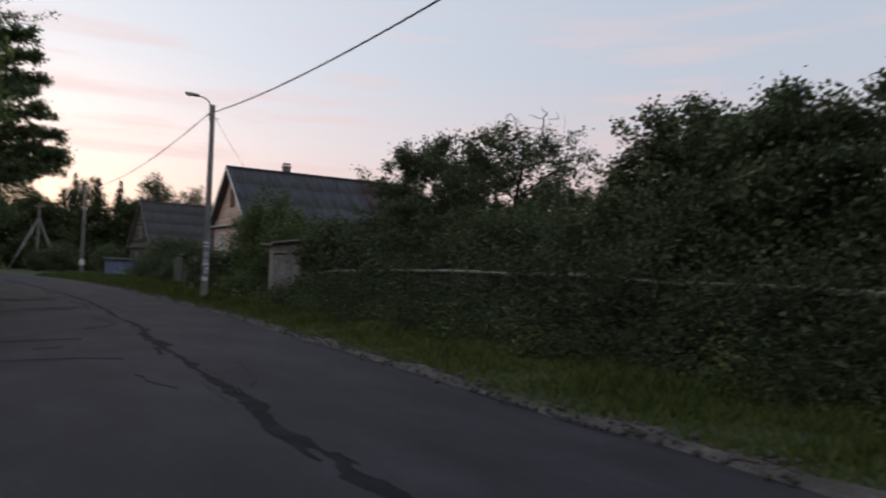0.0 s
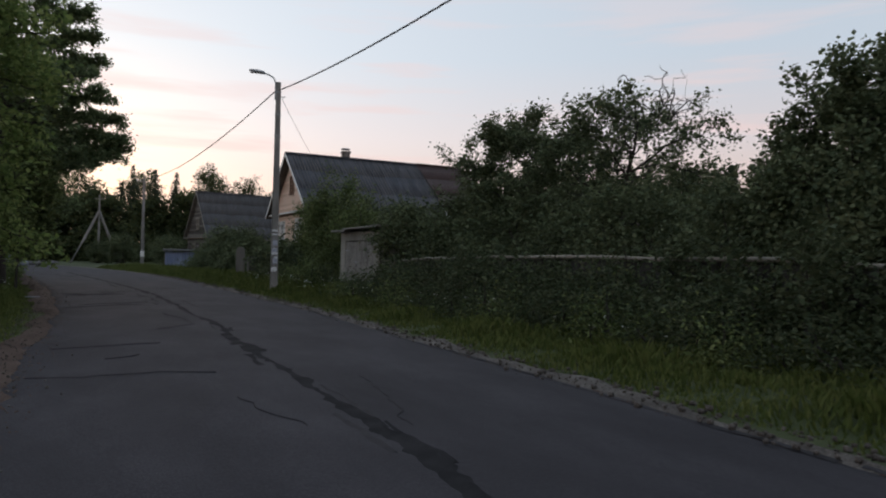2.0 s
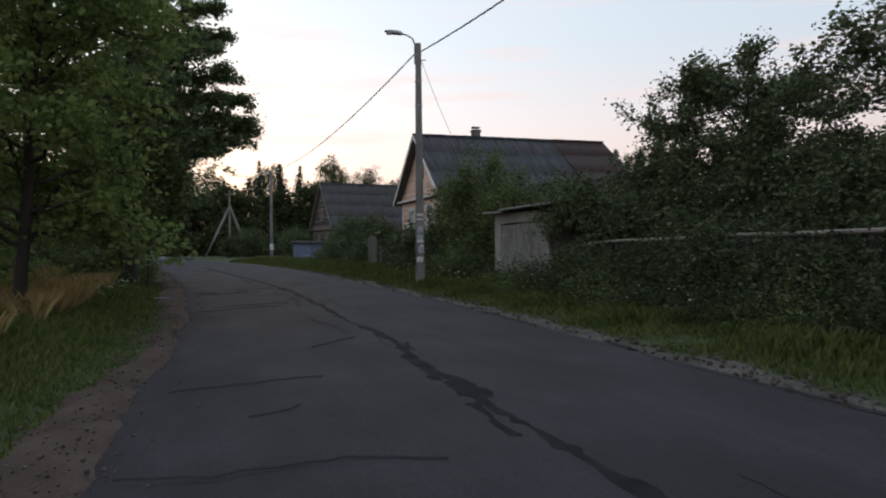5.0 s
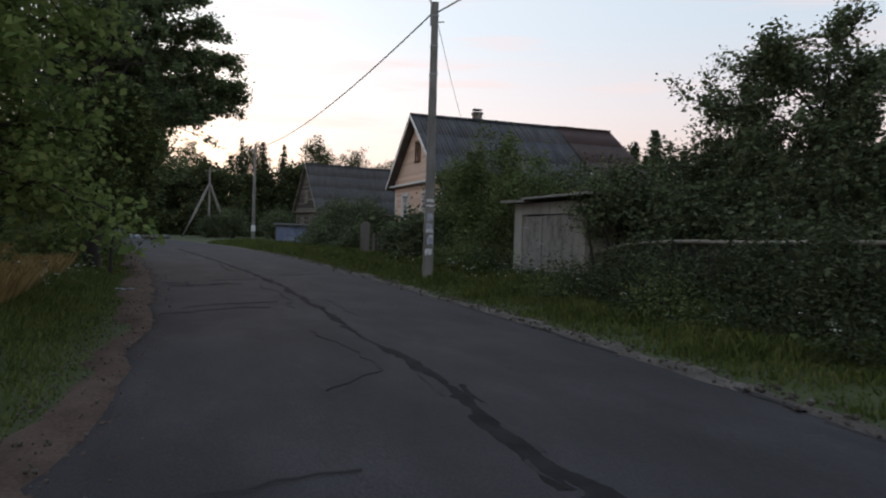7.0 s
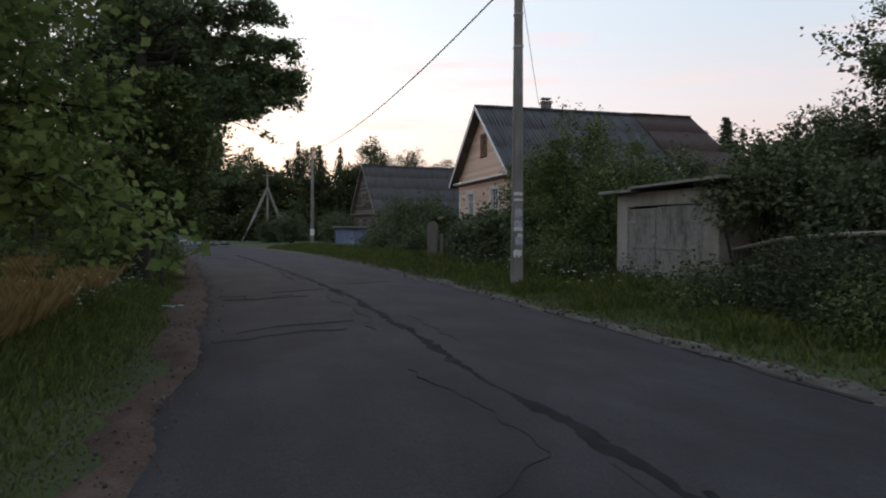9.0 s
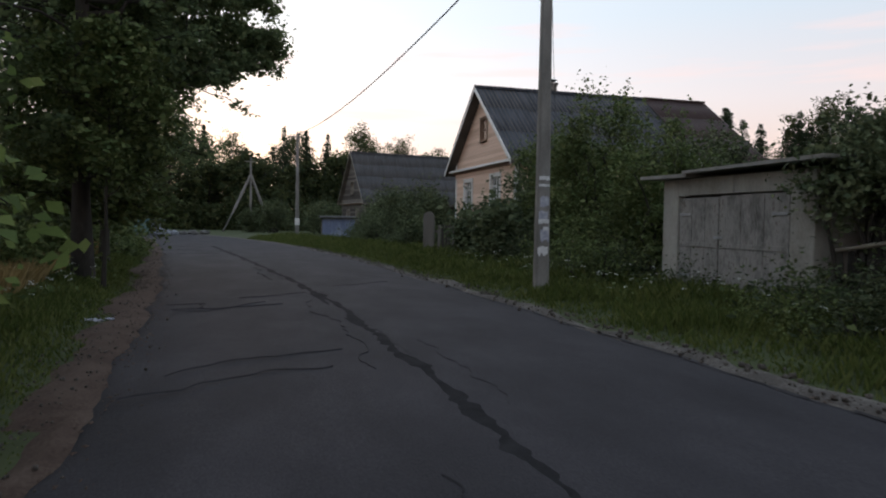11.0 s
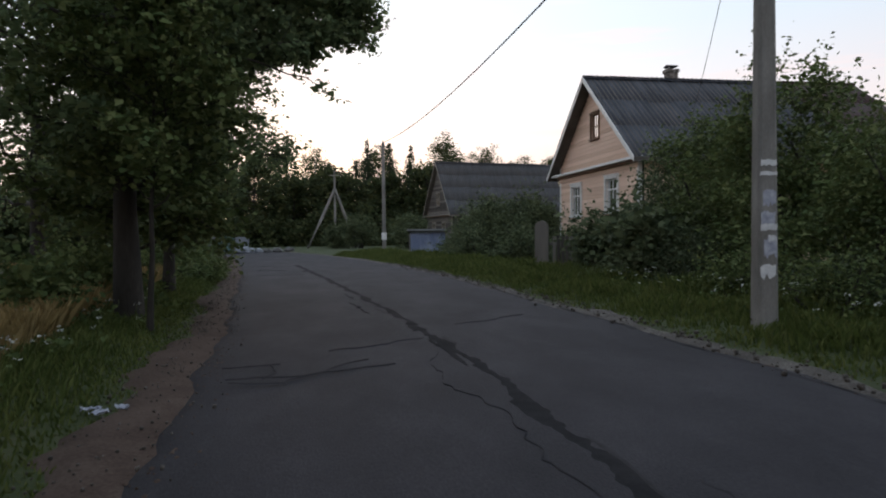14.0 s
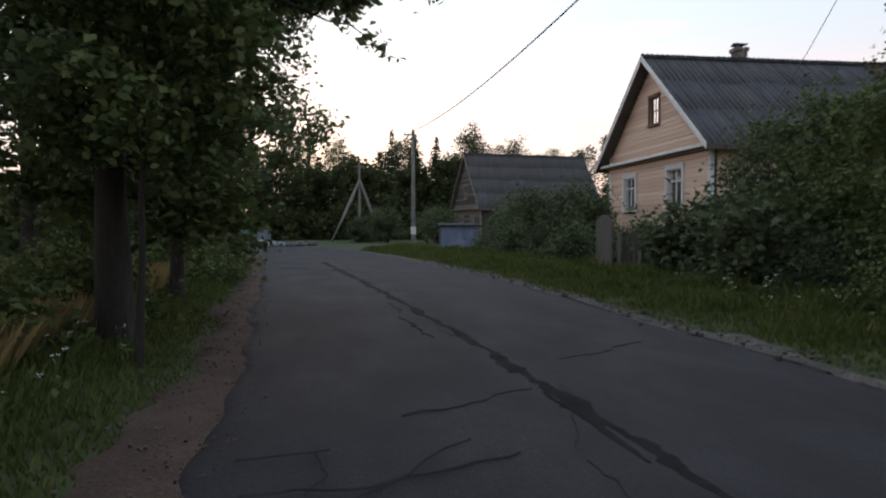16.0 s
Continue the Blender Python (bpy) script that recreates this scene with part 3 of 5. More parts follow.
    runs = [(-0.55, 9.85, 1.25, 9.6, 0.028), (-0.4, 12.1, 0.95, 12.4, 0.02), (0.2, 11.0, 0.6, 11.3, 0.02), (1.2, 8.2, 1.46, 6.9, 0.014), (-0.35, 19.6, 0.42, 20.1, 0.035), (0.42, 20.1, 1.3, 20.4, 0.014),
            (1.5, 17.6, 1.72, 16.2, 0.020), (1.72, 16.2, 1.77, 15.0, 0.018), (1.77, 15.0, 1.1, 14.3, 0.016), (-0.4, 24.6, 0.1, 24.5, 0.04), (0.1, 24.5, 0.9, 25.5, 0.025), (-0.1, 20.3, 0.6, 20.9, 0.03),
            (0.6, 20.9, 1.5, 21.2, 0.018), (1.5, 25.0, 1.78, 21.5, 0.018), (1.78, 21.5, 1.66, 20.2, 0.015), (2.42, 21.6, 2.36, 18.8, 0.028), (-0.55, 25.3, 0.0, 25.42, 0.022), (-0.1, 25.4, -0.12, 24.7, 0.022),
            (-0.45, 24.75, 0.4, 24.9, 0.026), (0.4, 24.9, 1.15, 25.2, 0.018), (0.5, 26.1, 1.7, 26.9, 0.024), (1.7, 26.5, 1.5, 25.2, 0.018), (0.9, 33.5, 1.2, 29.5, 0.02),
            (-1.7, 41.4, -0.2, 41.6, 0.10), (-0.3, 43.6, 0.7, 44.0, 0.08), (-2.6, 49.2, -1.4, 47.4, 0.12), (-2.0, 45.0, -0.9, 44.4, 0.08), (2.3, 28.0, 3.6, 28.9, 0.02), (2.2, 6.6, 2.6, 8.8, 0.010)]
    for i, (x0, y0, x1, y1, w) in enumerate(runs):
        n_steps = max(4, int(math.hypot(x1 - x0, y1 - y0) / 0.11))
        t = np.linspace(0, 1, n_steps)[:, None]
        wander = np.cumsum(q.normal(size=(n_steps, 2)) * 0.034, 0)
        wander -= wander[0] + (wander[-1] - wander[0]) * t
        ribbon("crack", np.array((x0, y0)) + np.array((x1 - x0, y1 - y0)) * t + wander, w * 0.42, 0.0225, crack_mat, "", 120 + i, 0.5)
    # the crumbling strip that breaks away along the right edge
    q = np.random.default_rng(15)
    y = 2.0
    while y < 46:
        ln = 0.8 + 2.6 * q.random()
        yy = np.arange(y, y + ln, 0.16)
        xx = right_x(yy) - 0.05 - 0.05 * q.random() + np.cumsum(q.normal(size=len(yy)) * 0.011)
        ribbon("crack", np.stack([xx, yy], 1), 0.035 + 0.03 * q.random(), -0.012, crack_mat, "", int(y * 10) + 300, 0.5)
        y += ln + 0.9 * q.random() ** 2

    # gravel shoulders with an uneven outer rim
    for name, line, sign, seed in (("shoulder_right", r, 1, 7), ("shoulder_left", l, -1, 8)):
        q = np.random.default_rng(seed)
        wide = (0.22 + 0.08 * np.clip((15 - line[:, 1]) / 8, 0, 1)) if sign > 0 else 0.44
        w = wide + np.convolve(q.normal(size=n) * 0.35, np.ones(6) / 6, "same") + q.normal(size=n) * 0.05
        w = w.clip(0.12, 1.2)
        a0 = line - sign * across * 0.10
        rows = [(a0, -0.045), (line + sign * across * 0.02, -0.022), (line + sign * across * (w * 0.55)[:, None], 0.002), (line + sign * across * w[:, None], -0.005), (line + sign * across * (w + 0.25)[:, None], -0.09)]
        v = np.stack([np.concatenate([p, np.full((n, 1), z) + (q.normal(size=(n, 1)) * 0.008 if 1 < c < 4 else 0)], 1) for c, (p, z) in enumerate(rows)], 1)
        i, j = np.meshgrid(np.arange(n - 1), np.arange(4), indexing="ij")
        a = (i * 5 + j).ravel()
        h = Geo()
        quad = np.stack([a, a + 1, a + 6, a + 5], 1)
        h.add(v.reshape(-1, 3), quad if sign > 0 else quad[:, ::-1])
        tagged(new(name, h.mesh(name, gravel_mat if sign > 0 else path_dirt_mat, True)), "crumbling shoulder of dirt and gravel beside the asphalt", "shoulder", kind="structure")
    # loose stones on the shoulders
    g = Geo()
    q = np.random.default_rng(11)
    cube = np.array([(x, y, z) for z in (-1, 1) for y in (-1, 1) for x in (-1, 1)], float)
    cf = np.array([(0, 2, 3, 1), (4, 5, 7, 6), (0, 1, 5, 4), (2, 6, 7, 3), (0, 4, 6, 2), (1, 3, 7, 5)])
    for _ in range(3600):
        y = 2 + 48 * q.random() ** 1.2
        side = q.random() < 0.5
        x = right_x(y) + q.normal() * 0.16 + 0.15 if side else left_x(y) - 0.25 + q.normal() * 0.22
        s = 0.006 + (0.020 if side else 0.008) * q.random() ** 3
        g.add((cube * (0.6 + 0.6 * q.random((8, 3)))) * s + (x, y, 0.008), cf)
    tagged(new("loose_stones", g.mesh("loose_stones", gravel_mat)), "loose gravel scattered along the road edge", "gravel", kind="stuff")


build_road()


def build_dirt():
    rng = np.random.default_rng(21)
    g = Geo()
    for _ in range(1500):
        y = 3 + 40 * rng.random()
        left = rng.random() < 0.75
        d = abs(rng.normal()) * 0.22
        x = left_x(y) + d - 0.06 if left else right_x(y) - d * 0.4 + 0.03
        r = (0.006 + 0.020 * rng.random() ** 2) * (1.2 - min(1.0, d * 1.6))
        a = np.sort(rng.random(8) * 2 * np.pi)
        k = r * (0.5 + 0.8 * rng.random(8))
        e = max(0.0, off_road(np.array(x), np.array(y)) * -1)
        z = -0.030 + 0.026 * min(1.0, e / 0.9) ** 0.6 + 0.004
        ring = np.stack([x + np.cos(a) * k, y + np.sin(a) * k * 1.8, np.full(8, z - 0.004)], 1)
        top = np.stack([x + np.cos(a) * k * 0.5, y + np.sin(a) * k * 0.9, np.full(8, z + 0.003)], 1)
        i = np.arange(8)
        g.add(np.concatenate([ring, top]), np.concatenate([np.stack([i, (i + 1) % 8, (i + 1) % 8 + 8, i + 8], 1), [[8, 9, 10, 11], [8, 11, 12, 15], [12, 13, 14, 15]]]))
    tagged(new("loose_dirt", g.mesh("loose_dirt", path_dirt_mat)), "crumbs of dry dirt strewn on the road edge", "dirt", kind="stuff")


build_dirt()


# ---- grass ----
def blades(name, n, xy, tall, mat, seed, label, width=0.012, category="grass"):
    rng = np.random.default_rng(seed)
    p = xy(rng, n)
    n = len(p)
    z = ground_z(p[:, 0], p[:, 1]) - 0.02
    h = tall(p, rng)
    az = rng.random(n) * 2 * np.pi
    leanv = np.stack([np.cos(az), np.sin(az)], 1) * (h * (0.15 + 0.5 * rng.random(n)))[:, None]
    side = np.stack([-np.sin(az + 0.6), np.cos(az + 0.6)], 1) * (width * (0.6 + 0.8 * rng.random(n)))[:, None]
    c3 = lambda a, b: np.concatenate([a, b[:, None]], 1)
    v = np.stack([c3(p - side, z), c3(p + side, z), c3(p + leanv * 0.45 + side * 0.8, z + h * 0.65), c3(p + leanv, z + h)], 1).reshape(-1, 3)
    f = np.arange(4 * n).reshape(n, 4)
    g = Geo()
    g.add(v, f)
    return tagged(new(name, g.mesh(name, mat)), label, category, kind="stuff")


def verge_right(rng, n):
    y = -4 + 69 * rng.random(n) ** 1.25
    x = right_x(y) + 0.31 + np.abs(rng.normal(size=n)) * 0.12 + rng.random(n) ** 0.9 * 3.4
    return np.stack([x, y], 1)


def verge_left(rng, n):
    y = -4 + 65 * rng.random(n) ** 1.3
    x = left_x(y) - 0.10 - np.abs(rng.normal(size=n)) * 0.28 - rng.random(n) ** 1.2 * 3.0
    return np.stack([x, y], 1)


def meadow(rng, n):
    y = 12 + 30 * rng.random(n)
    x = left_x(y) - 1.9 - rng.random(n) ** 1.3 * 10
    keep = bumps(x, y, 0.5) > -0.35
    return np.stack([x, y], 1)[keep]


def tall_right(p, rng):
    d = off_road(p[:, 0], p[:, 1])
    tuft = 1.0 + 0.45 * bumps(p[:, 0], p[:, 1], 2.2, 3.0)
    return tuft * (0.05 + 0.10 * np.clip(d - 0.25, 0, 1.2) + 0.12 * np.clip((d - 1.5) / 1.4, 0, 1) * rng.random(len(p))) * (0.6 + 0.8 * rng.random(len(p)))


def tall_left(p, rng):
    d = off_road(p[:, 0], p[:, 1])
    return (0.03 + 0.09 * np.clip(d - 0.25, 0, 1.2) + 0.10 * np.clip((d - 1.2) / 1.4, 0, 1)) * (0.5 + 0.9 * rng.random(len(p)))


blades("grass_verge_right", 125000, verge_right, tall_right, grass_mat, 31, "short green roadside grass on the verge", 0.012)
blades("grass_verge_left", 125000, verge_left, tall_left, grass_mat, 32, "short green roadside grass under the trees", 0.010)
blades("dry_meadow_grass", 110000, meadow, lambda p, r: 0.22 + 0.36 * r.random(len(p)), hay_mat, 33, "tall reddish dry meadow grass going to seed", 0.006)


def flowers(name, n, xy, seed, label, tall=(0.25, 0.55)):
    rng = np.random.default_rng(seed)
    p = xy(rng, n)
    g, s = Geo(), Geo()
    for x, y in p:
        z0 = float(ground_z(np.array(x), np.array(y)))
        h = tall[0] + (tall[1] - tall[0]) * rng.random()
        top = np.array([x + rng.normal() * 0.05, y + rng.normal() * 0.05, z0 + h])
        tube(s, [(x, y, z0 - 0.03), top], [0.004, 0.003], 3)
        leaves(s, top - (0, 0, h * 0.5) + rng.normal(size=(7, 3)) * (0.05, 0.05, h * 0.2), 0.08, rng)
        leaves(g, top + rng.normal(size=(9, 3)) * (0.025, 0.025, 0.010), 0.022, rng, 0.9, 2.0)
    ob = tagged(new(name, g.mesh(name, petal_mat)), label, "flowers", kind="stuff")
    tagged(child(new("stem", s.mesh("stem", shrub_leaf)), ob), "thin green stems and leaves", kind="stuff")


flowers("white_wildflowers", 150, lambda r, n: np.stack([6.3 + 1.7 * r.random(n), 8 + 26 * r.random(n)], 1), 41, "small white wildflowers in the verge before the hedge")
flowers("white_wildflowers", 90, lambda r, n: np.stack([-2.1 - 1.6 * r.random(n) ** 1.0, 22 + 9 * r.random(n)], 1), 42, "small white wildflowers by the tree trunk", (0.15, 0.45))


# ---- buildings ----
def corrugated(length, rows, wave=0.21, height=0.032, thick=0.008):
    """One corrugated sheet, length along x (its waves), rows along the slope y, flat at the origin."""
    n = int(length / wave * 4)
    x = np.linspace(0, length, n + 1)
    z = np.sin(x / wave * 2 * np.pi) * height
    v, f = [], []
    for s in (0, rows):
        v += [np.stack([x, np.full_like(x, s), z], 1), np.stack([x, np.full_like(x, s), z - thick], 1)]
    g = Geo()
    m = n + 1
    k = np.arange(n)
    q = [np.stack([k, k + 1, k + 1 + 2 * m, k + 2 * m], 1), np.stack([k + m, k + 3 * m, k + 1 + 3 * m, k + 1 + m], 1), np.stack([k, k + m, k + 1 + m, k + 1], 1), np.stack([k + 2 * m, k + 1 + 2 * m, k + 1 + 3 * m, k + 3 * m], 1)]
    g.add(np.concatenate(v), np.concatenate(q))
    return g


def sheet_roof(parent, x0, x1, y_eave, z_eave, y_ridge, z_ridge, mat, seed, sheet=1.10, course=2.2, name="roof_sheet", label=""):
    """Lays overlapping corrugated sheets on one slope."""
    rng = np.random.default_rng(seed)
    slope = math.hypot(y_ridge - y_eave, z_ridge - z_eave)
    ang = math.degrees(math.atan2(z_ridge - z_eave, abs(y_ridge - y_eave)))
    rows, cols = math.ceil(slope / course), math.ceil((x1 - x0) / sheet)
    dx, ds = (x1 - x0) / cols, slope / rows
    me = corrugated(dx + 0.05, ds + 0.14).mesh(name, mat, True)
    sign = 1 if y_ridge > y_eave else -1
    for r in range(rows):
        t = r / rows
        for c in range(cols):
            ob = child(new(name, me), parent, label)
            y, z = y_eave + (y_ridge - y_eave) * t, z_eave + (z_ridge - z_eave) * t
            lift = 0.02 + 0.008 * (rows - r) / rows + rng.normal() * 0.002
            if sign > 0:
                ob.matrix_basis = pose(x0 + c * dx, y, z + lift, ang + rng.normal() * 0.08, 0, rng.normal() * 0.08)
            else:
                ob.matrix_basis = pose(x0 + (c + 1) * dx, y, z + lift, ang + rng.normal() * 0.08, 0, 180 + rng.normal() * 0.2)


def window_part(parent, yc, zc, w, h, x, trim, mullions=1, transom=0.35, trim_w=0.13, glass=None):
    """A window in a wall that faces -x at x: casing, sashes, pane and sill."""
    wn = child(new("window", bpy.data.meshes.new("window")), parent, "timber window with white casing")
    bm = bmesh.new()
    for a in ((yc - w / 2 - trim_w, yc - w / 2, zc - h / 2 - 0.02, zc + h / 2 + trim_w), (yc + w / 2, yc + w / 2 + trim_w, zc - h / 2 - 0.02, zc + h / 2 + trim_w), (yc - w / 2, yc + w / 2, zc + h / 2, zc + h / 2 + trim_w)):
        add_box(bm, x - 0.075, x + 0.02, *a, 0.012)
    add_box(bm, x - 0.10, x, yc - w / 2 - trim_w * 1.25, yc + w / 2 + trim_w * 1.25, zc + h / 2 + trim_w, zc + h / 2 + trim_w + 0.06, 0.012)
    bm.to_mesh(wn.data)
    bm.free()
    wn.data.materials.append(trim)
    part("sill", box(x - 0.13, x + 0.02, yc - w / 2 - trim_w * 1.2, yc + w / 2 + trim_w * 1.2, zc - h / 2 - 0.09, zc - h / 2 - 0.02, 0.012), trim, wn)
    bm = bmesh.new()
    fr = 0.045
    add_box(bm, x + 0.03, x + 0.08, yc - w / 2, yc - w / 2 + fr, zc - h / 2, zc + h / 2)
    add_box(bm, x + 0.03, x + 0.08, yc + w / 2 - fr, yc + w / 2, zc - h / 2, zc + h / 2)
    add_box(bm, x + 0.03, x + 0.08, yc - w / 2 + fr, yc + w / 2 - fr, zc - h / 2, zc - h / 2 + fr)
    add_box(bm, x + 0.03, x + 0.08, yc - w / 2 + fr, yc + w / 2 - fr, zc + h / 2 - fr, zc + h / 2)
    for i in range(mullions):
        y = yc - w / 2 + w * (i + 1) / (mullions + 1)
        add_box(bm, x + 0.032, x + 0.078, y - 0.022, y + 0.022, zc - h / 2 + fr, zc + h / 2 - fr)
    if transom:
        z = zc + h / 2 - h * transom
        add_box(bm, x + 0.034, x + 0.076, yc - w / 2 + fr, yc + w / 2 - fr, z - 0.03, z + 0.03)
    part("frame", bm, trim, wn)
    part("pane", box(x + 0.050, x + 0.058, yc - w / 2 + 0.01, yc + w / 2 - 0.01, zc - h / 2 + 0.01, zc + h / 2 - 0.01), glass or glass_mat, wn, "dark glass reflecting the dusk sky")


def gabled_house(name, label, m, width, eave, ridge, depth, over_front, over_side, siding, roof_mat, windows, attic, trim, seed, plank=0.17, roof_x1=None,
                 belt=True, rake=None, rear_roof=None):
    """A house whose gable front lies at local x=0 and faces -x, with its ridge along +x and its middle at y=0."""
    rng = np.random.default_rng(seed)
    root = empty(name, label, "house", m)
    hw = width / 2
    half = hw + over_side
    slope = (ridge - eave) / half
    roof_z = lambda y: ridge - slope * abs(y)
    openings = [(yc, zc, w, h) for yc, zc, w, h in windows] + ([attic] if attic else [])
    # the walls behind the planks: side and back walls, and a gable front cut round the openings
    for a in (-hw, hw - 0.2):
        part("side_wall", box(0.24, depth, a, a + 0.2, -0.1, roof_z(hw) - 0.02), siding, root)
    part("back_wall", prism([(-hw + 0.21, -0.1), (hw - 0.21, -0.1), (hw - 0.21, roof_z(hw) - 0.05), (0, ridge - 0.1), (-hw + 0.21, roof_z(hw) - 0.05)], "x", depth - 0.2, depth - 0.002), siding, root)
    # added dark sheet whose colour stands in for the shade of the rooms
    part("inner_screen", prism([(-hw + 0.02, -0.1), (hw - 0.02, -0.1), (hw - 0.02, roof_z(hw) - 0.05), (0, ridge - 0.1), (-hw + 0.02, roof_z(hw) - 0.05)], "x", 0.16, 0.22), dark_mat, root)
    z = 0.05
    part("plinth", box(-0.03, 0.15, -hw, hw, -0.2, 0.42, 0.015), garage_wall_mat, root)
    z = 0.42
    while z < ridge - 0.2:
        z1 = min(z + plank, ridge - 0.12)
        lim = min(hw, (ridge - z1 - 0.06) / slope)
        cuts = sorted((yc - w / 2, yc + w / 2) for yc, zc, w, h in openings if z1 > zc - h / 2 - 0.001 and z < zc + h / 2 + 0.001)
        a = -lim
        for c0, c1 in cuts + [(lim, lim)]:
            if c0 - a > 0.05:
                bmp = prism([(0.0, z + 0.006), (-0.018, z + 0.012), (-0.002, z1), (0.12, z1), (0.12, z + 0.006)], "y", a + 0.002, c0 - 0.002)
                part("plank", bmp, siding, root)
            a = c1
        z = z1
    for y in (-hw - 0.03, hw - 0.11):
        part("corner_board", box(-0.045, 0.12, y, y + 0.14, 0.3, roof_z(hw) - 0.05, 0.01), trim, root)
    for yc, zc, w, h in windows:
        window_part(root, yc, zc, w, h, 0.0, trim, 1, 0.32)
    if attic:
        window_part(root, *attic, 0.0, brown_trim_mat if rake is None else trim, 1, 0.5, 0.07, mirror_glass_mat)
    if belt:
        zb = eave + 0.02
        part("cornice", box(-0.30, -0.022, -half + 0.06, half - 0.06, zb - 0.02, zb + 0.04, 0.012), trim, root, "pale ledge under the gable")
        part("moulding", box(-0.17, -0.022, -hw, hw, zb - 0.14, zb - 0.022, 0.012), brown_trim_mat, root, "brown moulding board")
        part("frieze", box(-0.06, -0.022, -hw, hw, zb - 0.34, zb - 0.145, 0.01), siding, root)
        part("ledge", box(-0.34, -0.30, -half + 0.16, half - 0.16, zb - 0.03, zb + 0.08, 0.01), trim, root)
    # the roof: a deck under corrugated sheets, bargeboards, eaves boards
    x1 = roof_x1 or depth + 0.4
    for s in (-1, 1):
        yy = s * half
        pts = [(yy, eave), (0, ridge), (0, ridge - 0.09), (yy, eave - 0.09)]
        part("roof_deck", prism(pts, "x", -over_front + 0.03, x1 - 0.02), old_wood_mat, root, "rough boarding under the roof sheets")
        sheet_roof(root, -over_front, x1, yy, eave, 0, ridge, roof_mat, seed + 3 + s)
        dz = 0.17
        part("bargeboard", prism([(yy, eave + 0.05), (0, ridge + 0.05), (0, ridge - dz), (yy * 1.0, eave - dz)], "x", -over_front - 0.035, -over_front - 0.002), trim, root, "pale bargeboard")
        part("eaves_board", box(-over_front, x1, yy - 0.02, yy + 0.02, eave - 0.16, eave - 0.01), old_wood_mat, root)
    part("ridge_cap", prism([(-0.16, ridge - 0.02), (0, ridge + 0.09), (0.16, ridge - 0.02), (0, ridge + 0.06)], "x", -over_front, x1), roof_mat, root)
    return root, roof_z


def chimney(parent, x, y, z0, z1, w=0.55):
    ch = part("chimney", box(x - w / 2 + 0.02, x + w / 2 - 0.02, y - w / 2 + 0.02, y + w / 2 - 0.02, z0, z1), mortar_mat, parent, "brick chimney with a small metal hood")
    bl, bh = 0.26, 0.08
    rng = np.random.default_rng(3)
    me = None
    z, row = z1 - int((z1 - z0) / bh) * bh, 0
    while z < z1 - 0.01:
        grow = 0.05 if z > z1 - 0.2 else 0.0
        hw = w / 2 + grow
        for side in range(4):
            for k in range(2):
                a = -hw + k * hw + (0.0 if row % 2 else 0.0)
                b = a + hw - 0.012
                t = 0.06 + grow
                if side == 0:
                    bb = box(x - hw, x - hw + t, y + a + 0.006, y + b, z + 0.006, z + bh - 0.006)
                elif side == 1:
                    bb = box(x + hw - t, x + hw, y + a + 0.006, y + b, z + 0.006, z + bh - 0.006)
                elif side == 2:
                    bb = box(x + a + t + 0.006, x + b - t * (k == 1), y - hw, y - hw + t, z + 0.006, z + bh - 0.006)
                else:
                    bb = box(x + a + t + 0.006, x + b - t * (k == 1), y + hw - t, y + hw, z + 0.006, z + bh - 0.006)
                part("brick", bb, brick_mat, ch)
        z += bh
        row += 1
    hood = bmesh.new()
    for dx, dy in ((-0.16, -0.16), (0.16, -0.16), (-0.16, 0.16), (0.16, 0.16)):
        add_box(hood, x + dx - 0.012, x + dx + 0.012, y + dy - 0.012, y + dy + 0.012, z1 - 0.02, z1 + 0.13)
    part("hood_leg", hood, steel_mat, ch)
    part("hood", prism([(y - 0.27, z1 + 0.12), (y + 0.27, z1 + 0.12), (y + 0.22, z1 + 0.16), (y, z1 + 0.22), (y - 0.22, z1 + 0.16)], "x", x - 0.24, x + 0.24), slate_old_mat, ch, "bent metal chimney hood")


# the peach house
peach, roof_at = gabled_house("house", "peach plank-clad village house with a grey corrugated roof", pose(12.32, 47.08, 0), 8.7, 4.10, 8.1, 12.4, 0.5, 0.62,
                              peach_mat, slate_mat, [(-1.88, 2.86, 1.14, 1.36), (2.15, 2.80, 1.14, 1.36)], (-0.15, 5.98, 0.84, 1.04), white_trim_mat, 50, 0.17, roof_x1=9.2)
chimney(peach, 3.8, 0.25, 7.5, 8.66, 0.46)
# the brown rear roof, wider and lower at the eaves, with its pale bargeboard
for s in (-1, 1):
    y1, z1 = (-7.0, 3.05) if s < 0 else (4.9, 4.3)
    part("rear_roof_deck", prism([(y1, z1), (0, 8.1), (0, 7.98), (y1, z1 - 0.12)], "x", 9.2, 13.0), old_wood_mat, peach)
    sheet_roof(peach, 9.15, 13.05, y1, z1 + 0.03, 0, 8.13, brown_roof_mat, 70 + s, name="rear_roof_sheet", label="dark brown corrugated sheet")
part("rear_bargeboard", prism([(-6.95, 3.0), (-4.2, 5.08), (-4.2, 4.8), (-6.95, 2.78)], "x", 9.08, 9.13), white_trim_mat, peach, "pale painted bargeboard")
part("annex_wall", box(9.4, 12.6, -6.4, -4.4, -0.1, 3.1), red_wall_mat, peach, "dark red boarded annex")
part("annex_gable", prism([(-6.4, 2.95), (-4.4, 4.45), (-4.4, 2.95)], "x", 9.3, 9.4), white_trim_mat, peach)

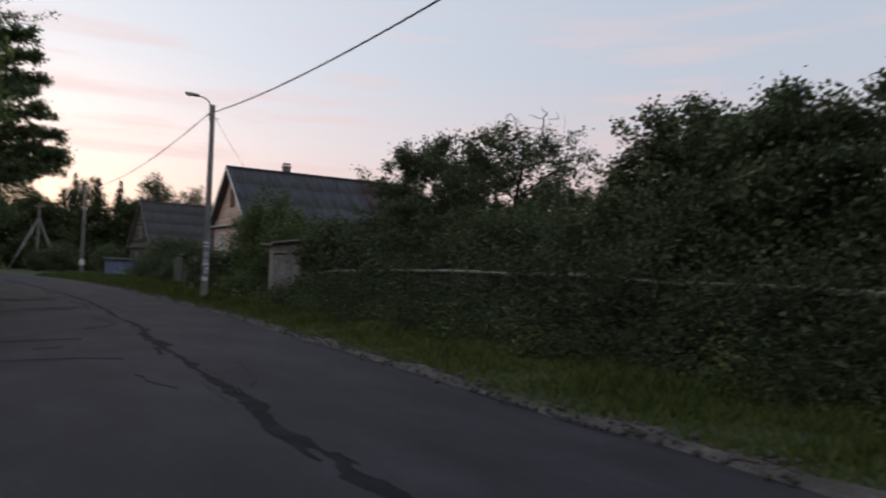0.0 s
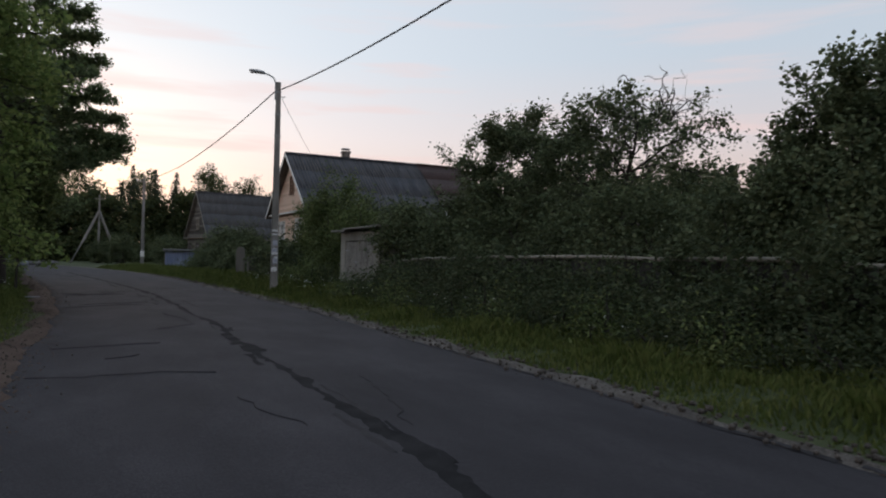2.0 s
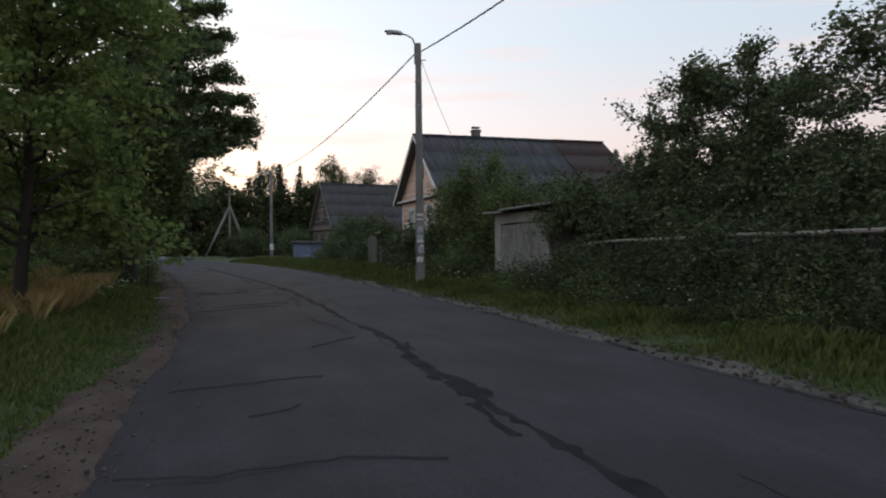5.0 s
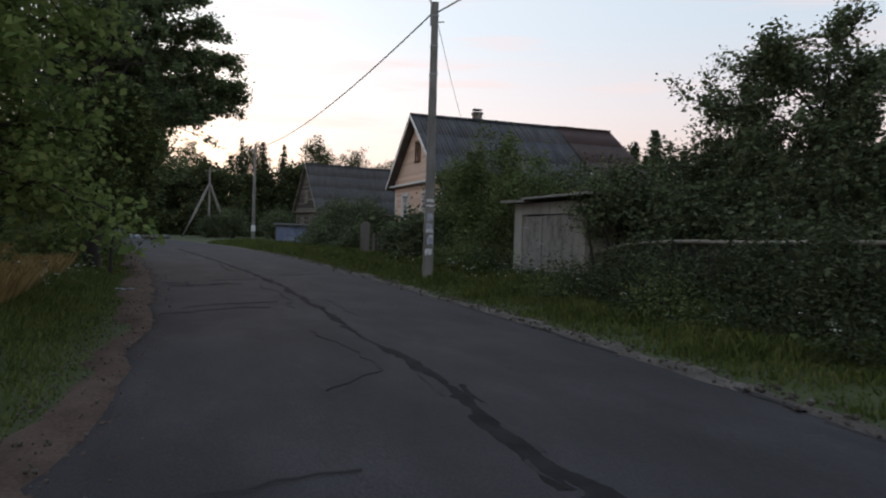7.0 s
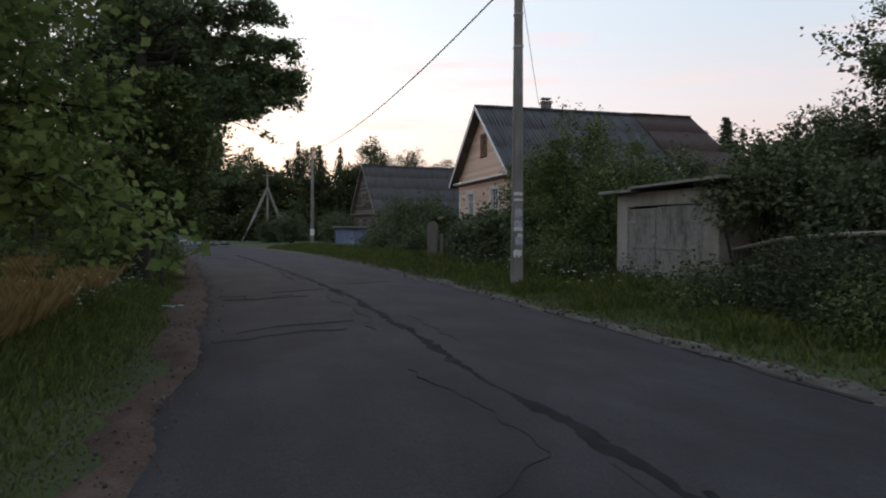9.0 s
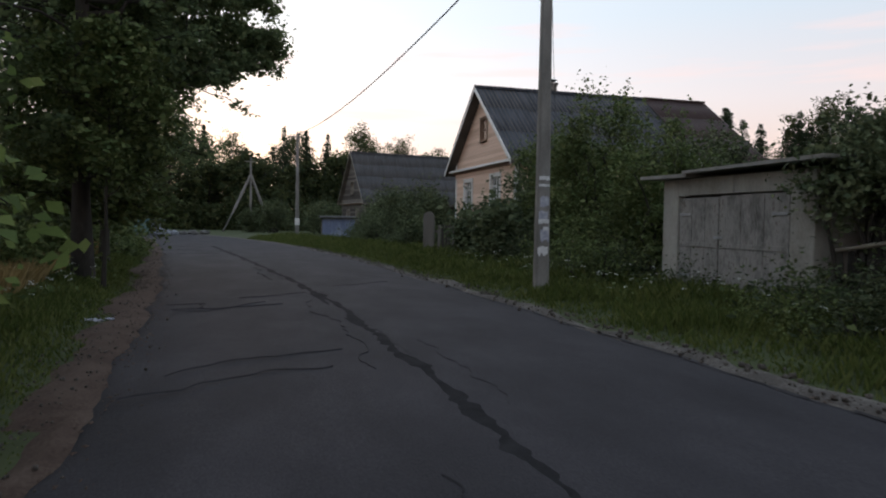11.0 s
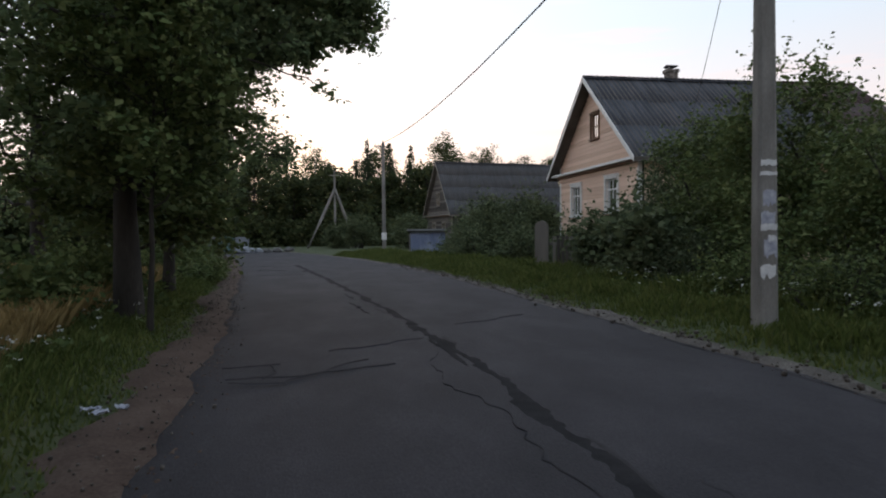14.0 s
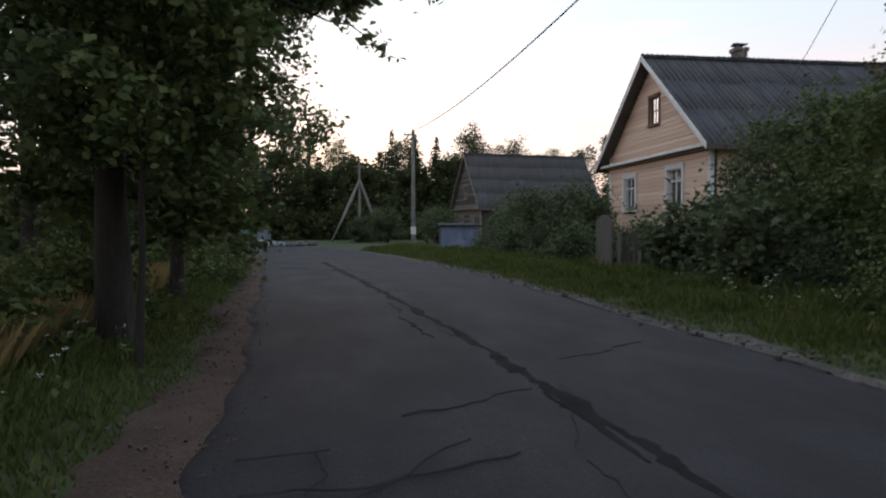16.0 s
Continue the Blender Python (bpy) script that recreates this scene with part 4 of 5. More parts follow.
# the grey house further on
gabled_house("house", "old grey plank house with a steep dark slate roof", pose(12.7, 90.5, 0, 0, 0, 10), 7.6, 3.25, 8.9, 13, 0.4, 0.55,
             old_wood_mat, slate_old_mat, [(-1.5, 1.9, 0.8, 1.1), (1.5, 1.9, 0.8, 1.1)], (0.2, 5.0, 0.9, 1.3), rail_mat, 80, 0.22, rake=1)

# the dark red house seen between the apple trees
gabled_house("house", "dark red plank house half hidden by apple trees", pose(20.6, 27.5, 0, 0, 0, 35), 5.2, 2.9, 4.3, 6, 0.3, 0.35,
             red_wall_mat, brown_roof_mat, [(-1.3, 2.0, 0.9, 1.1), (1.2, 2.0, 0.9, 1.1)], None, white_trim_mat, 90, 0.2)


# ---- garage ----
def build_garage():
    root = empty("garage", "small grey panel garage with peeling double gate", "garage", pose(8.3, 24.0, 0))
    z = 2.17
    bm = box(0.0, 0.16, 1.22, 1.68, -0.1, z, 0.012)
    part("wall_panel", bm, garage_wall_mat, root, "stained pale concrete pier")
    part("wall_panel", box(0.0, 0.16, -1.95, -1.48, -0.1, z, 0.012), garage_wall_mat, root)
    part("lintel_panel", box(0.006, 0.15, 0.92, 1.216, 1.86, z, 0.008), garage_wall_mat, root)
    part("lintel_panel", box(0.0, 0.15, -0.25, 0.914, 1.87, z, 0.008), garage_wall_mat, root)
    part("lintel_panel", box(0.008, 0.15, -1.474, -0.256, 1.87, z, 0.008), garage_wall_mat, root)
    part("side_wall", box(0.16, 3.9, 1.52, 1.66, -0.1, z - 0.01), garage_wall_mat, root)
    part("side_wall", box(0.16, 3.9, -1.93, -1.79, -0.1, z - 0.01), garage_wall_mat, root)
    part("back_wall", box(3.76, 3.9, -1.78, 1.51, -0.1, z - 0.01), garage_wall_mat, root)
    # added sheet, darkness inside the garage given as near-black colour behind the gate
    part("dark_backing", box(0.15, 0.17, -1.47, 1.21, 0.0, 1.86), dark_mat, root)
    for a, b, top in ((0.12, 1.195, 1.825), (-1.46, 0.10, 1.845)):
        leaf = part("gate_leaf", box(0.04, 0.085, a, b, 0.06, top, 0.008), garage_door_mat, root, "gate leaf with peeling grey paint")
        w = (b - a) / 3
        for i in range(3):
            part("gate_board", box(0.018, 0.039, a + i * w + 0.006, a + (i + 1) * w - 0.006, 0.09, top - 0.03, 0.004), garage_door_mat, leaf)
        part("brace", box(0.004, 0.017, a + 0.05, b - 0.05, 0.95, 1.03, 0.004), garage_door_mat, leaf)
        for zz in (0.4, 1.5):
            part("hinge", box(0.0, 0.016, (b - 0.34) if a > 0 else a + 0.02, (b - 0.02) if a > 0 else a + 0.34, zz, zz + 0.05, 0.003), steel_mat, leaf)
    part("hasp", box(-0.004, 0.014, 0.0, 0.22, 1.10, 1.15, 0.003), steel_mat, root, "rusty hasp")
    roof = prism([(-2.35, z + 0.10), (0.75, z + 0.075), (0.75, z + 0.125), (-2.35, z + 0.155)], "x", -0.28, 4.1)
    part("roof_slab", roof, roof_felt_mat, root, "weathered sloping roof slab")
    part("roof_slab", prism([(0.70, z + 0.01), (2.16, z + 0.035), (2.16, z + 0.10), (0.70, z + 0.075)], "x", -0.22, 4.0), roof_felt_mat, root)
    part("wall_plate", box(-0.02, 3.9, -1.95, 1.68, z, z + 0.012), old_wood_mat, root)


build_garage()


# ---- poles, lamp and cables ----
def taper(bm, w0, w1, d0, d1, h, cham=0.22):
    def ring(w, d, z):
        c = cham * min(w, d)
        return [bm.verts.new(p) for p in ((-w / 2 + c, -d / 2, z), (w / 2 - c, -d / 2, z), (w / 2, -d / 2 + c, z), (w / 2, d / 2 - c, z), (w / 2 - c, d / 2, z), (-w / 2 + c, d / 2, z), (-w / 2, d / 2 - c, z), (-w / 2, -d / 2 + c, z))]
    rings = [ring(w0 + (w1 - w0) * t, d0 + (d1 - d0) * t, -0.2 + (h + 0.2) * t) for t in (0, 0.25, 0.5, 0.75, 1.0)]
    for a, b in zip(rings, rings[1:]):
        for i in range(8):
            bm.faces.new((a[i], a[(i + 1) % 8], b[(i + 1) % 8], b[i]))
    bm.faces.new(rings[-1])
    bm.faces.new(rings[0][::-1])
    return bm


def build_lamp_pole():
    root = empty("street_lamp", "concrete street lamp pole pasted with torn paper notices", "street lamp", pose(6.03, 26.25, 0, 0, 0, -12))
    shaft = part("shaft", taper(bmesh.new(), 0.275, 0.165, 0.29, 0.17, 7.48, 0.16), concrete_mat, root)
    face = lambda z: -0.146 + 0.06 * z / 7.48
    rng = np.random.default_rng(2)
    for z, h, w, off, mat in ((2.18, 0.10, 0.20, 0.0, paper_mat), (2.04, 0.07, 0.21, 0.0, paper_mat), (1.74, 0.24, 0.16, 0.01, paper_blue_mat), (1.48, 0.20, 0.17, -0.01, paper_blue_mat), (1.36, 0.12, 0.20, 0.0, paper_mat),
                              (1.10, 0.30, 0.16, 0.02, paper_blue_mat), (1.22, 0.10, 0.10, 0.05, paper_mat), (0.80, 0.20, 0.19, -0.01, paper_mat)):
        n = 9
        bm = bmesh.new()
        lo = [bm.verts.new((off - w / 2 + w * i / n, face(z) - 0.005, z - h / 2 + rng.random() * h * 0.35)) for i in range(n + 1)]
        hi = [bm.verts.new((off - w / 2 + w * i / n + rng.normal() * 0.004, face(z + h) - 0.005, z + h / 2 - rng.random() * h * 0.2)) for i in range(n + 1)]
        for i in range(n):
            bm.faces.new((lo[i], lo[i + 1], hi[i + 1], hi[i]))
        ext = bmesh.ops.extrude_face_region(bm, geom=bm.faces[:])
        bmesh.ops.translate(bm, vec=(0, 0.004, 0), verts=[v for v in ext["geom"] if isinstance(v, bmesh.types.BMVert)])
        bmesh.ops.recalc_face_normals(bm, faces=bm.faces[:])
        part("paper_notice", bm, mat, shaft, "torn weathered paper notice")
    for z in (7.1, 6.3, 5.55):
        w = 0.30 - 0.13 * z / 7.35 + 0.02
        band = bmesh.new()
        for a in ((-w / 2, w / 2, -w / 2, -w / 2 + 0.012), (-w / 2, w / 2, w / 2 - 0.012, w / 2), (-w / 2, -w / 2 + 0.012, -w / 2 + 0.012, w / 2 - 0.012), (w / 2 - 0.012, w / 2, -w / 2 + 0.012, w / 2 - 0.012)):
            add_box(band, *a, z, z + 0.035)
        part("steel_band", band, steel_mat, shaft)
    g = Geo()
    tube(g, [(-0.10, 0, 6.85), (-0.10, 0, 7.45), (-0.17, -0.02, 7.62), (-0.34, -0.03, 7.72), (-0.55, -0.04, 7.77)], 0.028, 8)
    arm = child(new("arm", g.mesh("arm", steel_mat, True)), root, "curved steel lamp arm")
    head = bmesh.new()
    bmesh.ops.create_cube(head, size=1.0)
    bmesh.ops.subdivide_edges(head, edges=head.edges[:], cuts=3, use_grid_fill=True)
    for v in head.verts:
        x, y, z = v.co * 2
        r = (1 - 0.35 * max(0, -x)) * (1 - 0.3 * abs(x) ** 4)
        v.co = (-0.76 + 0.27 * x, -0.04 + 0.10 * y * r * (1 - 0.2 * z * z), 7.79 + (0.06 if z > 0 else 0.045) * z * r + 0.03 * -x)
    part("lamp_head", head, steel_mat, arm, "grey cobra-head luminaire, unlit", True)
    lens = bmesh.new()
    add_box(lens, -0.98, -0.66, -0.10, 0.02, 7.73, 7.765, 0.015)
    part("lens", lens, glass_mat, arm)
    g = Geo()
    tube(g, [(0.09, -0.06, 6.95), (0.24, -0.10, 6.95)], 0.016, 6)
    child(new("cable_clamp", g.mesh("cable_clamp", steel_mat, True)), root)
    return root


build_lamp_pole()


def build_pole(x, y, h, label):
    root = empty("utility_pole", label, "utility pole", pose(x, y, 0, 0, 0, 8))
    shaft = part("shaft", taper(bmesh.new(), 0.27, 0.17, 0.25, 0.16, h, 0.2), concrete_mat, root)
    part("painted_band", box(-0.145, 0.145, -0.135, 0.135, 0.95, 1.45, 0.03), white_trim_mat, shaft, "pale painted ring")
    cross = part("crossarm", box(-0.62, 0.24, -0.05, 0.04, h - 0.34, h - 0.26, 0.01), wood_pole_mat, root, "short crossarm")
    for dx in (-0.54, -0.3):
        g = Geo()
        tube(g, [(dx, 0, h - 0.28), (dx, 0, h - 0.2), (dx, 0, h - 0.1)], [0.02, 0.045, 0.03], 8)
        child(new("insulator", g.mesh("insulator", white_trim_mat, True)), cross)
    g = Geo()
    tube(g, [(0, 0.12, h - 0.1), (0.02, 0.14, h + 0.16)], 0.03, 6)
    child(new("pin", g.mesh("pin", steel_mat)), root)


build_pole(4.53, 64.6, 7.55, "slim concrete utility pole with a short crossarm")


def build_braced_pole():
    root = empty("braced_pole", "braced utility pole with two slanting struts", "utility pole", pose(1.62, 84.0, 0))
    part("shaft", taper(bmesh.new(), 0.26, 0.18, 0.26, 0.18, 7.4, 0.2), concrete_mat, root)
    for fx, fy in ((-2.7, -0.6), (2.3, 0.8)):
        g = Geo()
        tube(g, [(fx, fy, -0.2), (fx * 0.5, fy * 0.5, 2.65), (0.0, -0.16, 5.65)], [0.155, 0.145, 0.13], 8)
        child(new("strut", g.mesh("strut", concrete_mat)), root, "slanting concrete strut")
    part("crossarm", box(-0.5, 0.5, -0.16, -0.09, 6.9, 6.98, 0.01), wood_pole_mat, root)


build_braced_pole()


def cable(name, a, b, sag, radius, label, twist=0):
    a, b = np.array(a, float), np.array(b, float)
    t = np.linspace(0, 1, 60)
    p = a + (b - a) * t[:, None]
    p[:, 2] -= 4 * sag * t * (1 - t)
    g = Geo()
    if twist:
        n = 260
        u = np.linspace(0, 1, n)
        q = np.stack([np.interp(u, t, p[:, k]) for k in range(3)], 1)
        for ph in range(3):
            w = q.copy()
            w[:, 0] += np.cos(u * twist + ph * 2.094) * radius * 0.9
            w[:, 2] += np.sin(u * twist + ph * 2.094) * radius * 0.9
            tube(g, w, radius * 0.75, 5)
    else:
        tube(g, p, radius, 5)
    tagged(new(name, g.mesh(name, cable_mat, True)), label, "cable")


cable("overhead_cable", (6.04, 26.1, 7.18), (6.2, -11.5, 7.2), 1.0, 0.014, "thick twisted overhead power cable between poles", 160)
cable("overhead_cable", (5.92, 26.3, 7.15), (4.5, 64.55, 7.5), 0.72, 0.014, "thick twisted overhead power cable between poles", 160)
cable("overhead_cable", (4.5, 64.6, 7.45), (1.62, 84, 7.2), 0.5, 0.018, "thin overhead power cable to the braced pole")
cable("service_cable", (6.1, 26.3, 7.08), (14.6, 43.4, 5.1), 0.45, 0.008, "thin service cable running down to the house")
build_pole(6.25, -11.6, 7.4, "slim concrete utility pole behind the walk")


# ---- fence ----
def build_fence():
    root = empty("fence", "low dark board fence overgrown with weeds", "fence", pose(8.5, 0, 0))
    rng = np.random.default_rng(12)
    top = lambda y: float(np.interp(y, [-2, 6.5, 8, 13.5, 18.5, 20.6, 21.9], [1.22, 1.32, 1.37, 1.39, 1.31, 1.22, 1.0]))
    me = box(0.0, 0.022, 0.0, 0.115, -0.05, 1.0, 0.003)
    base = bpy.data.meshes.new("slat")
    me.to_mesh(base)
    me.free()
    base.materials.append(slat_mat)
    y = -2.0
    while y < 21.8:
        s = child(new("slat", base), root)
        s.matrix_basis = pose(rng.normal() * 0.006, y, 0, rng.normal() * 1.2, rng.normal() * 0.8, 0) @ Matrix.Diagonal((1, 1, top(y) - 0.05 + rng.normal() * 0.015, 1))
        y += 0.132 + rng.random() * 0.012
    for y in np.arange(-1.8, 22, 2.35):
        part("post", box(0.03, 0.13, y, y + 0.1, -0.2, top(y) + 0.02, 0.01), old_wood_mat, root)
    g = Geo()
    ys = np.linspace(-2, 21.9, 60)
    for a in range(0, 59, 12):
        seg = ys[a:a + 13]
        p = np.stack([np.full(len(seg), -0.035) + 0.012 * np.sin(seg * 2), seg, [top(v) + 0.012 * math.sin(v * 1.7) for v in seg]], 1)
        r = Geo()
        tube(r, p, np.linspace(0.042, 0.032, len(seg)), 7)
        child(new("rail", r.mesh("rail", rail_mat, True)), root, "bleached top rail pole")


build_fence()


def build_gate_post():
    bm = bmesh.new()
    pts = [(-0.24, -0.1), (0.24, -0.1), (0.24, 1.5)] + [(0.24 * math.cos(a), 1.5 + 0.24 * math.sin(a)) for a in np.linspace(0.2, math.pi - 0.2, 10)] + [(-0.24, 1.5)]
    b = prism(pts, "x", -0.03, 0.03)
    root = empty("gate_board", "round-topped grey board standing at a garden gate", "gate", pose(7.75, 40.6, 0, 0, 0, 50))
    part("board", b, old_wood_mat, root)
    part("brace", box(0.03, 0.06, -0.5, 0.14, 0.9, 1.0), old_wood_mat, root)
    for i in range(5):
        part("picket", box(0.0, 0.022, -0.5 - i * 0.15, -0.39 - i * 0.15, -0.05, 1.2 + 0.03 * (i % 2), 0.004), old_wood_mat, root)
    part("brace", box(0.023, 0.05, -1.15, -0.5, 0.9, 1.0), old_wood_mat, root)


build_gate_post()


# ---- the blue lean-to box and the rubbish place at the bend ----
def build_blue_box():
    root = empty("blue_shed", "low faded blue board shed by the road", "shed", pose(7.6, 65.2, 0, 0, 0, -4))
    n = 12
    for i in range(n):
        w = 2.4 / n
        part("plank", box(-1.2 + i * w + 0.006, -1.2 + (i + 1) * w - 0.006, -0.02, 0.02, -0.05, 1.42 + 0.02 * (i % 3), 0.004), blue_paint_mat, root)
    part("side_wall", box(1.16, 1.2, 0.022, 1.8, -0.05, 1.4), old_wood_mat, root)
    part("side_wall", box(-1.2, -1.16, 0.022, 1.8, -0.05, 1.4), old_wood_mat, root)
    part("back_wall", box(-1.15, 1.15, 1.76, 1.8, -0.05, 1.4), old_wood_mat, root)
    part("roof", prism([(-0.2, 1.47), (1.95, 1.62), (1.95, 1.70), (-0.2, 1.55)], "x", -1.35, 1.35), dark_mat, root, "dark felt roof")


build_blue_box()


def build_bin(m, mat, label):
    root = empty("waste_container", label, "waste container", m, "containers at the bend")
    bm = bmesh.new()
    lo = [(-0.5, -0.38), (0.5, -0.38), (0.5, 0.38), (-0.5, 0.38)]
    a = [bm.verts.new((x, y, 0.14)) for x, y in lo]
    b = [bm.verts.new((x * 1.16, y * 1.16, 1.2)) for x, y in lo]
    for i in range(4):
        bm.faces.new((a[i], a[(i + 1) % 4], b[(i + 1) % 4], b[i]))
    bm.faces.new(a[::-1])
    bm.faces.new(b)
    bmesh.ops.bevel(bm, geom=bm.edges[:], offset=0.03, segments=1, affect="EDGES")
    part("body", bm, mat, root)
    part("rim", box(-0.62, 0.62, -0.48, 0.48, 1.19, 1.25, 0.015), mat, root)
    for x in (-0.4, 0.4):
        for y in (-0.3, 0.3):
            g = Geo()
            tube(g, [(x, y - 0.03, 0.07), (x, y + 0.03, 0.07)], 0.07, 10)
            child(new("wheel", g.mesh("wheel", dark_mat)), root)


for x, y, mat, lab in ((-8.1, 71.8, bag_mat, "pale grey steel waste container at the road bend"), (-6.9, 73.2, teal_paint_mat, "teal steel waste container at the road bend"), (-5.9, 74.0, bag_mat, "pale grey steel waste container at the road bend")):
    build_bin(pose(x, y, 0, 0, 0, 20), mat, lab)


def lump(seed, sx, sy, sz):
    bm = bmesh.new()
    bmesh.ops.create_icosphere(bm, subdivisions=3, radius=1.0)
    for v in bm.verts:
        k = 1 + 0.32 * noise.noise(v.co * 1.6 + Vector((seed, 0, 0))) + 0.15 * noise.noise(v.co * 4 + Vector((0, seed, 0)))
        v.co = Vector((v.co.x * sx * k, v.co.y * sy * k, max(-0.02, (v.co.z + 0.6) * sz * k * 0.62)))
    return bm


for i, (x, y, s, mat, lab, cat) in enumerate(((-5.1, 72.6, 0.42, bag_mat, "pale plastic rubbish bag lying on the ground", "rubbish bag"), (-4.5, 73.0, 0.34, bag_mat, "pale plastic rubbish bag lying on the ground", "rubbish bag"),
                                              (-5.6, 72.2, 0.5, bag_mat, "pale plastic rubbish bag lying on the ground", "rubbish bag"), (-3.9, 74.2, 0.34, rubble_mat, "grey lump of rubble lying by the road", "rubble"),
                                              (-3.2, 75.2, 0.36, rubble_mat, "grey lump of rubble lying by the road", "rubble"), (-2.3, 76.6, 0.36, rubble_mat, "grey lump of rubble lying by the road", "rubble"))):
    ob = part(cat.replace(" ", "_"), lump(i * 3.1, s * 1.2, s, s), mat, None, "", True)
    ob.location = (x, y, 0.0)
    tagged(ob, lab, cat)
slab = part("pale_slab", box(-0.55, 0.55, -0.35, 0.35, 0, 0.16, 0.03), rail_mat, None)
slab.matrix_world = pose(-6.2, 33.5, 0.5, 0, 0, 20)
tagged(slab, "pale board lying on the meadow grass", "board")


# crumpled litter on the shoulder
def build_litter(x, y, seed):
    bm = bmesh.new()
    bmesh.ops.create_grid(bm, x_segments=6, y_segments=5, size=0.5)
    for v in bm.verts:
        k = noise.noise(Vector((v.co.x * 5 + seed, v.co.y * 5, 0.3)))
        v.co = Vector((v.co.x * 0.13 + 0.02 * k, v.co.y * 0.09, 0.02 + 0.035 * max(-0.4, k) + 0.01))
    ext = bmesh.ops.extrude_face_region(bm, geom=bm.faces[:])
    bmesh.ops.translate(bm, vec=(0, 0, -0.003), verts=[v for v in ext["geom"] if isinstance(v, bmesh.types.BMVert)])
    bmesh.ops.recalc_face_normals(bm, faces=bm.faces[:])
    ob = part("crumpled_paper", bm, paper_blue_mat, None)
    ob.matrix_world = pose(x, y, -0.01, 0, 0, seed * 57)
    tagged(ob, "crumpled scrap of pale paper on the road shoulder", "litter")


for i, (x, y) in enumerate(((-1.22, 23.75), (-1.10, 23.9), (-1.32, 23.88))):
    build_litter(x, y, i + 1)


# ---- trees and bushes by the road ----
def place(name, geos, bark, leaf, label, category, x, y, rz=0, group="", z=0.0):
    return thing_from(name, *geos, bark, leaf, label, category, pose(x, y, z, 0, 0, rz), group, "trunk" if "tree" in name else "stem", "crown" if "tree" in name else "foliage")


# the big dark tree on the inner side of the bend, with long limbs over the road
place("tree", grow_tree(101, 15.0, 4.1, 0.19, 0.125, limbs=66, subs=11, anchors=5, per=8, first=0.14, lean=(0.4, 0.2), rise=0.10, scatter=0.11, stout=0.26, inner=0.04, profile=lambda h: 0.42 + 1.9 * h if h < 0.25 else 1.05 - 0.8 * h,
          boughs=((4.1, 2.2, 5.3), (3.6, 1.6, 4.9), (3.4, 2.6, 5.9), (3.7, 1.4, 6.3), (3.4, 1.2, 7.1), (3.0, 0.8, 8.3), (2.6, -0.5, 9.0), (2.5, 0.6, 10.0), (2.0, -0.3, 11.4), (2.9, 1.9, 4.8), (2.7, -0.6, 7.7), (3.8, 1.9, 5.7), (3.1, 2.2, 6.6))),
      bark_mat, oak_leaf, "tall dark broad-leaved tree with limbs reaching over the road", "tree", -2.5, 29.5)
# younger, brighter neighbours nearer the start
place("tree", grow_tree(102, 7.6, 2.2, 0.11, 0.12, limbs=44, subs=9, anchors=8, per=11, first=0.17, lean=(0.3, 0.0), rise=0.12, scatter=0.19, droop=0.1), bark_mat, lime_leaf,
      "young leafy tree with bright green leaves beside the road", "tree", -3.0, 18.3)
place("tree", grow_tree(107, 8.0, 2.4, 0.11, 0.13, limbs=40, subs=8, anchors=7, per=8, first=0.08, rise=0.15, scatter=0.2), bark_mat, lime_leaf,
      "young leafy tree with bright green leaves beside the road", "tree", -4.9, 21.6)
place("tree", grow_tree(103, 10.5, 3.0, 0.16, 0.12, limbs=36, subs=8, anchors=7, per=5, first=0.20, rise=0.2, scatter=0.24), bark_mat, oak_leaf,
      "dense leafy tree behind the roadside trees", "tree", -7.6, 26.5)
place("tree", grow_tree(104, 10.5, 3.0, 0.2, 0.14, limbs=28, subs=7, anchors=6, per=9, first=0.18, rise=0.2, scatter=0.26), bark_mat, oak_leaf,
      "dense leafy tree behind the roadside trees", "tree", -7.0, 38.0)
place("tree", grow_tree(106, 7.5, 2.1, 0.10, 0.14, limbs=40, subs=8, anchors=7, per=11, first=0.14, rise=0.2, scatter=0.19), bark_mat, shrub_leaf,
      "small leafy tree leaning out beside the big trunk", "tree", -3.1, 31.6)

place("tree", grow_tree(118, 4.9, 1.1, 0.045, 0.11, limbs=26, subs=8, anchors=6, per=8, first=0.36, lean=(0.35, 0.0), rise=0.3, scatter=0.14), bark_mat, shrub_leaf,
      "slender young tree with pale green leaves before the big trunk", "tree", -1.95, 28.4)

# the dense tree behind the big trunk, close to the road
place("tree", grow_tree(109, 9.0, 2.7, 0.13, 0.10, stout=0.35, inner=0.1, limbs=52, subs=9, anchors=6, per=16, first=0.34, rise=0.04, scatter=0.14, profile=lambda h: 1.0 - 0.65 * h), bark_mat, oak_leaf,
      "dense dark tree with drooping boughs close to the road", "tree", -3.0, 34.6)

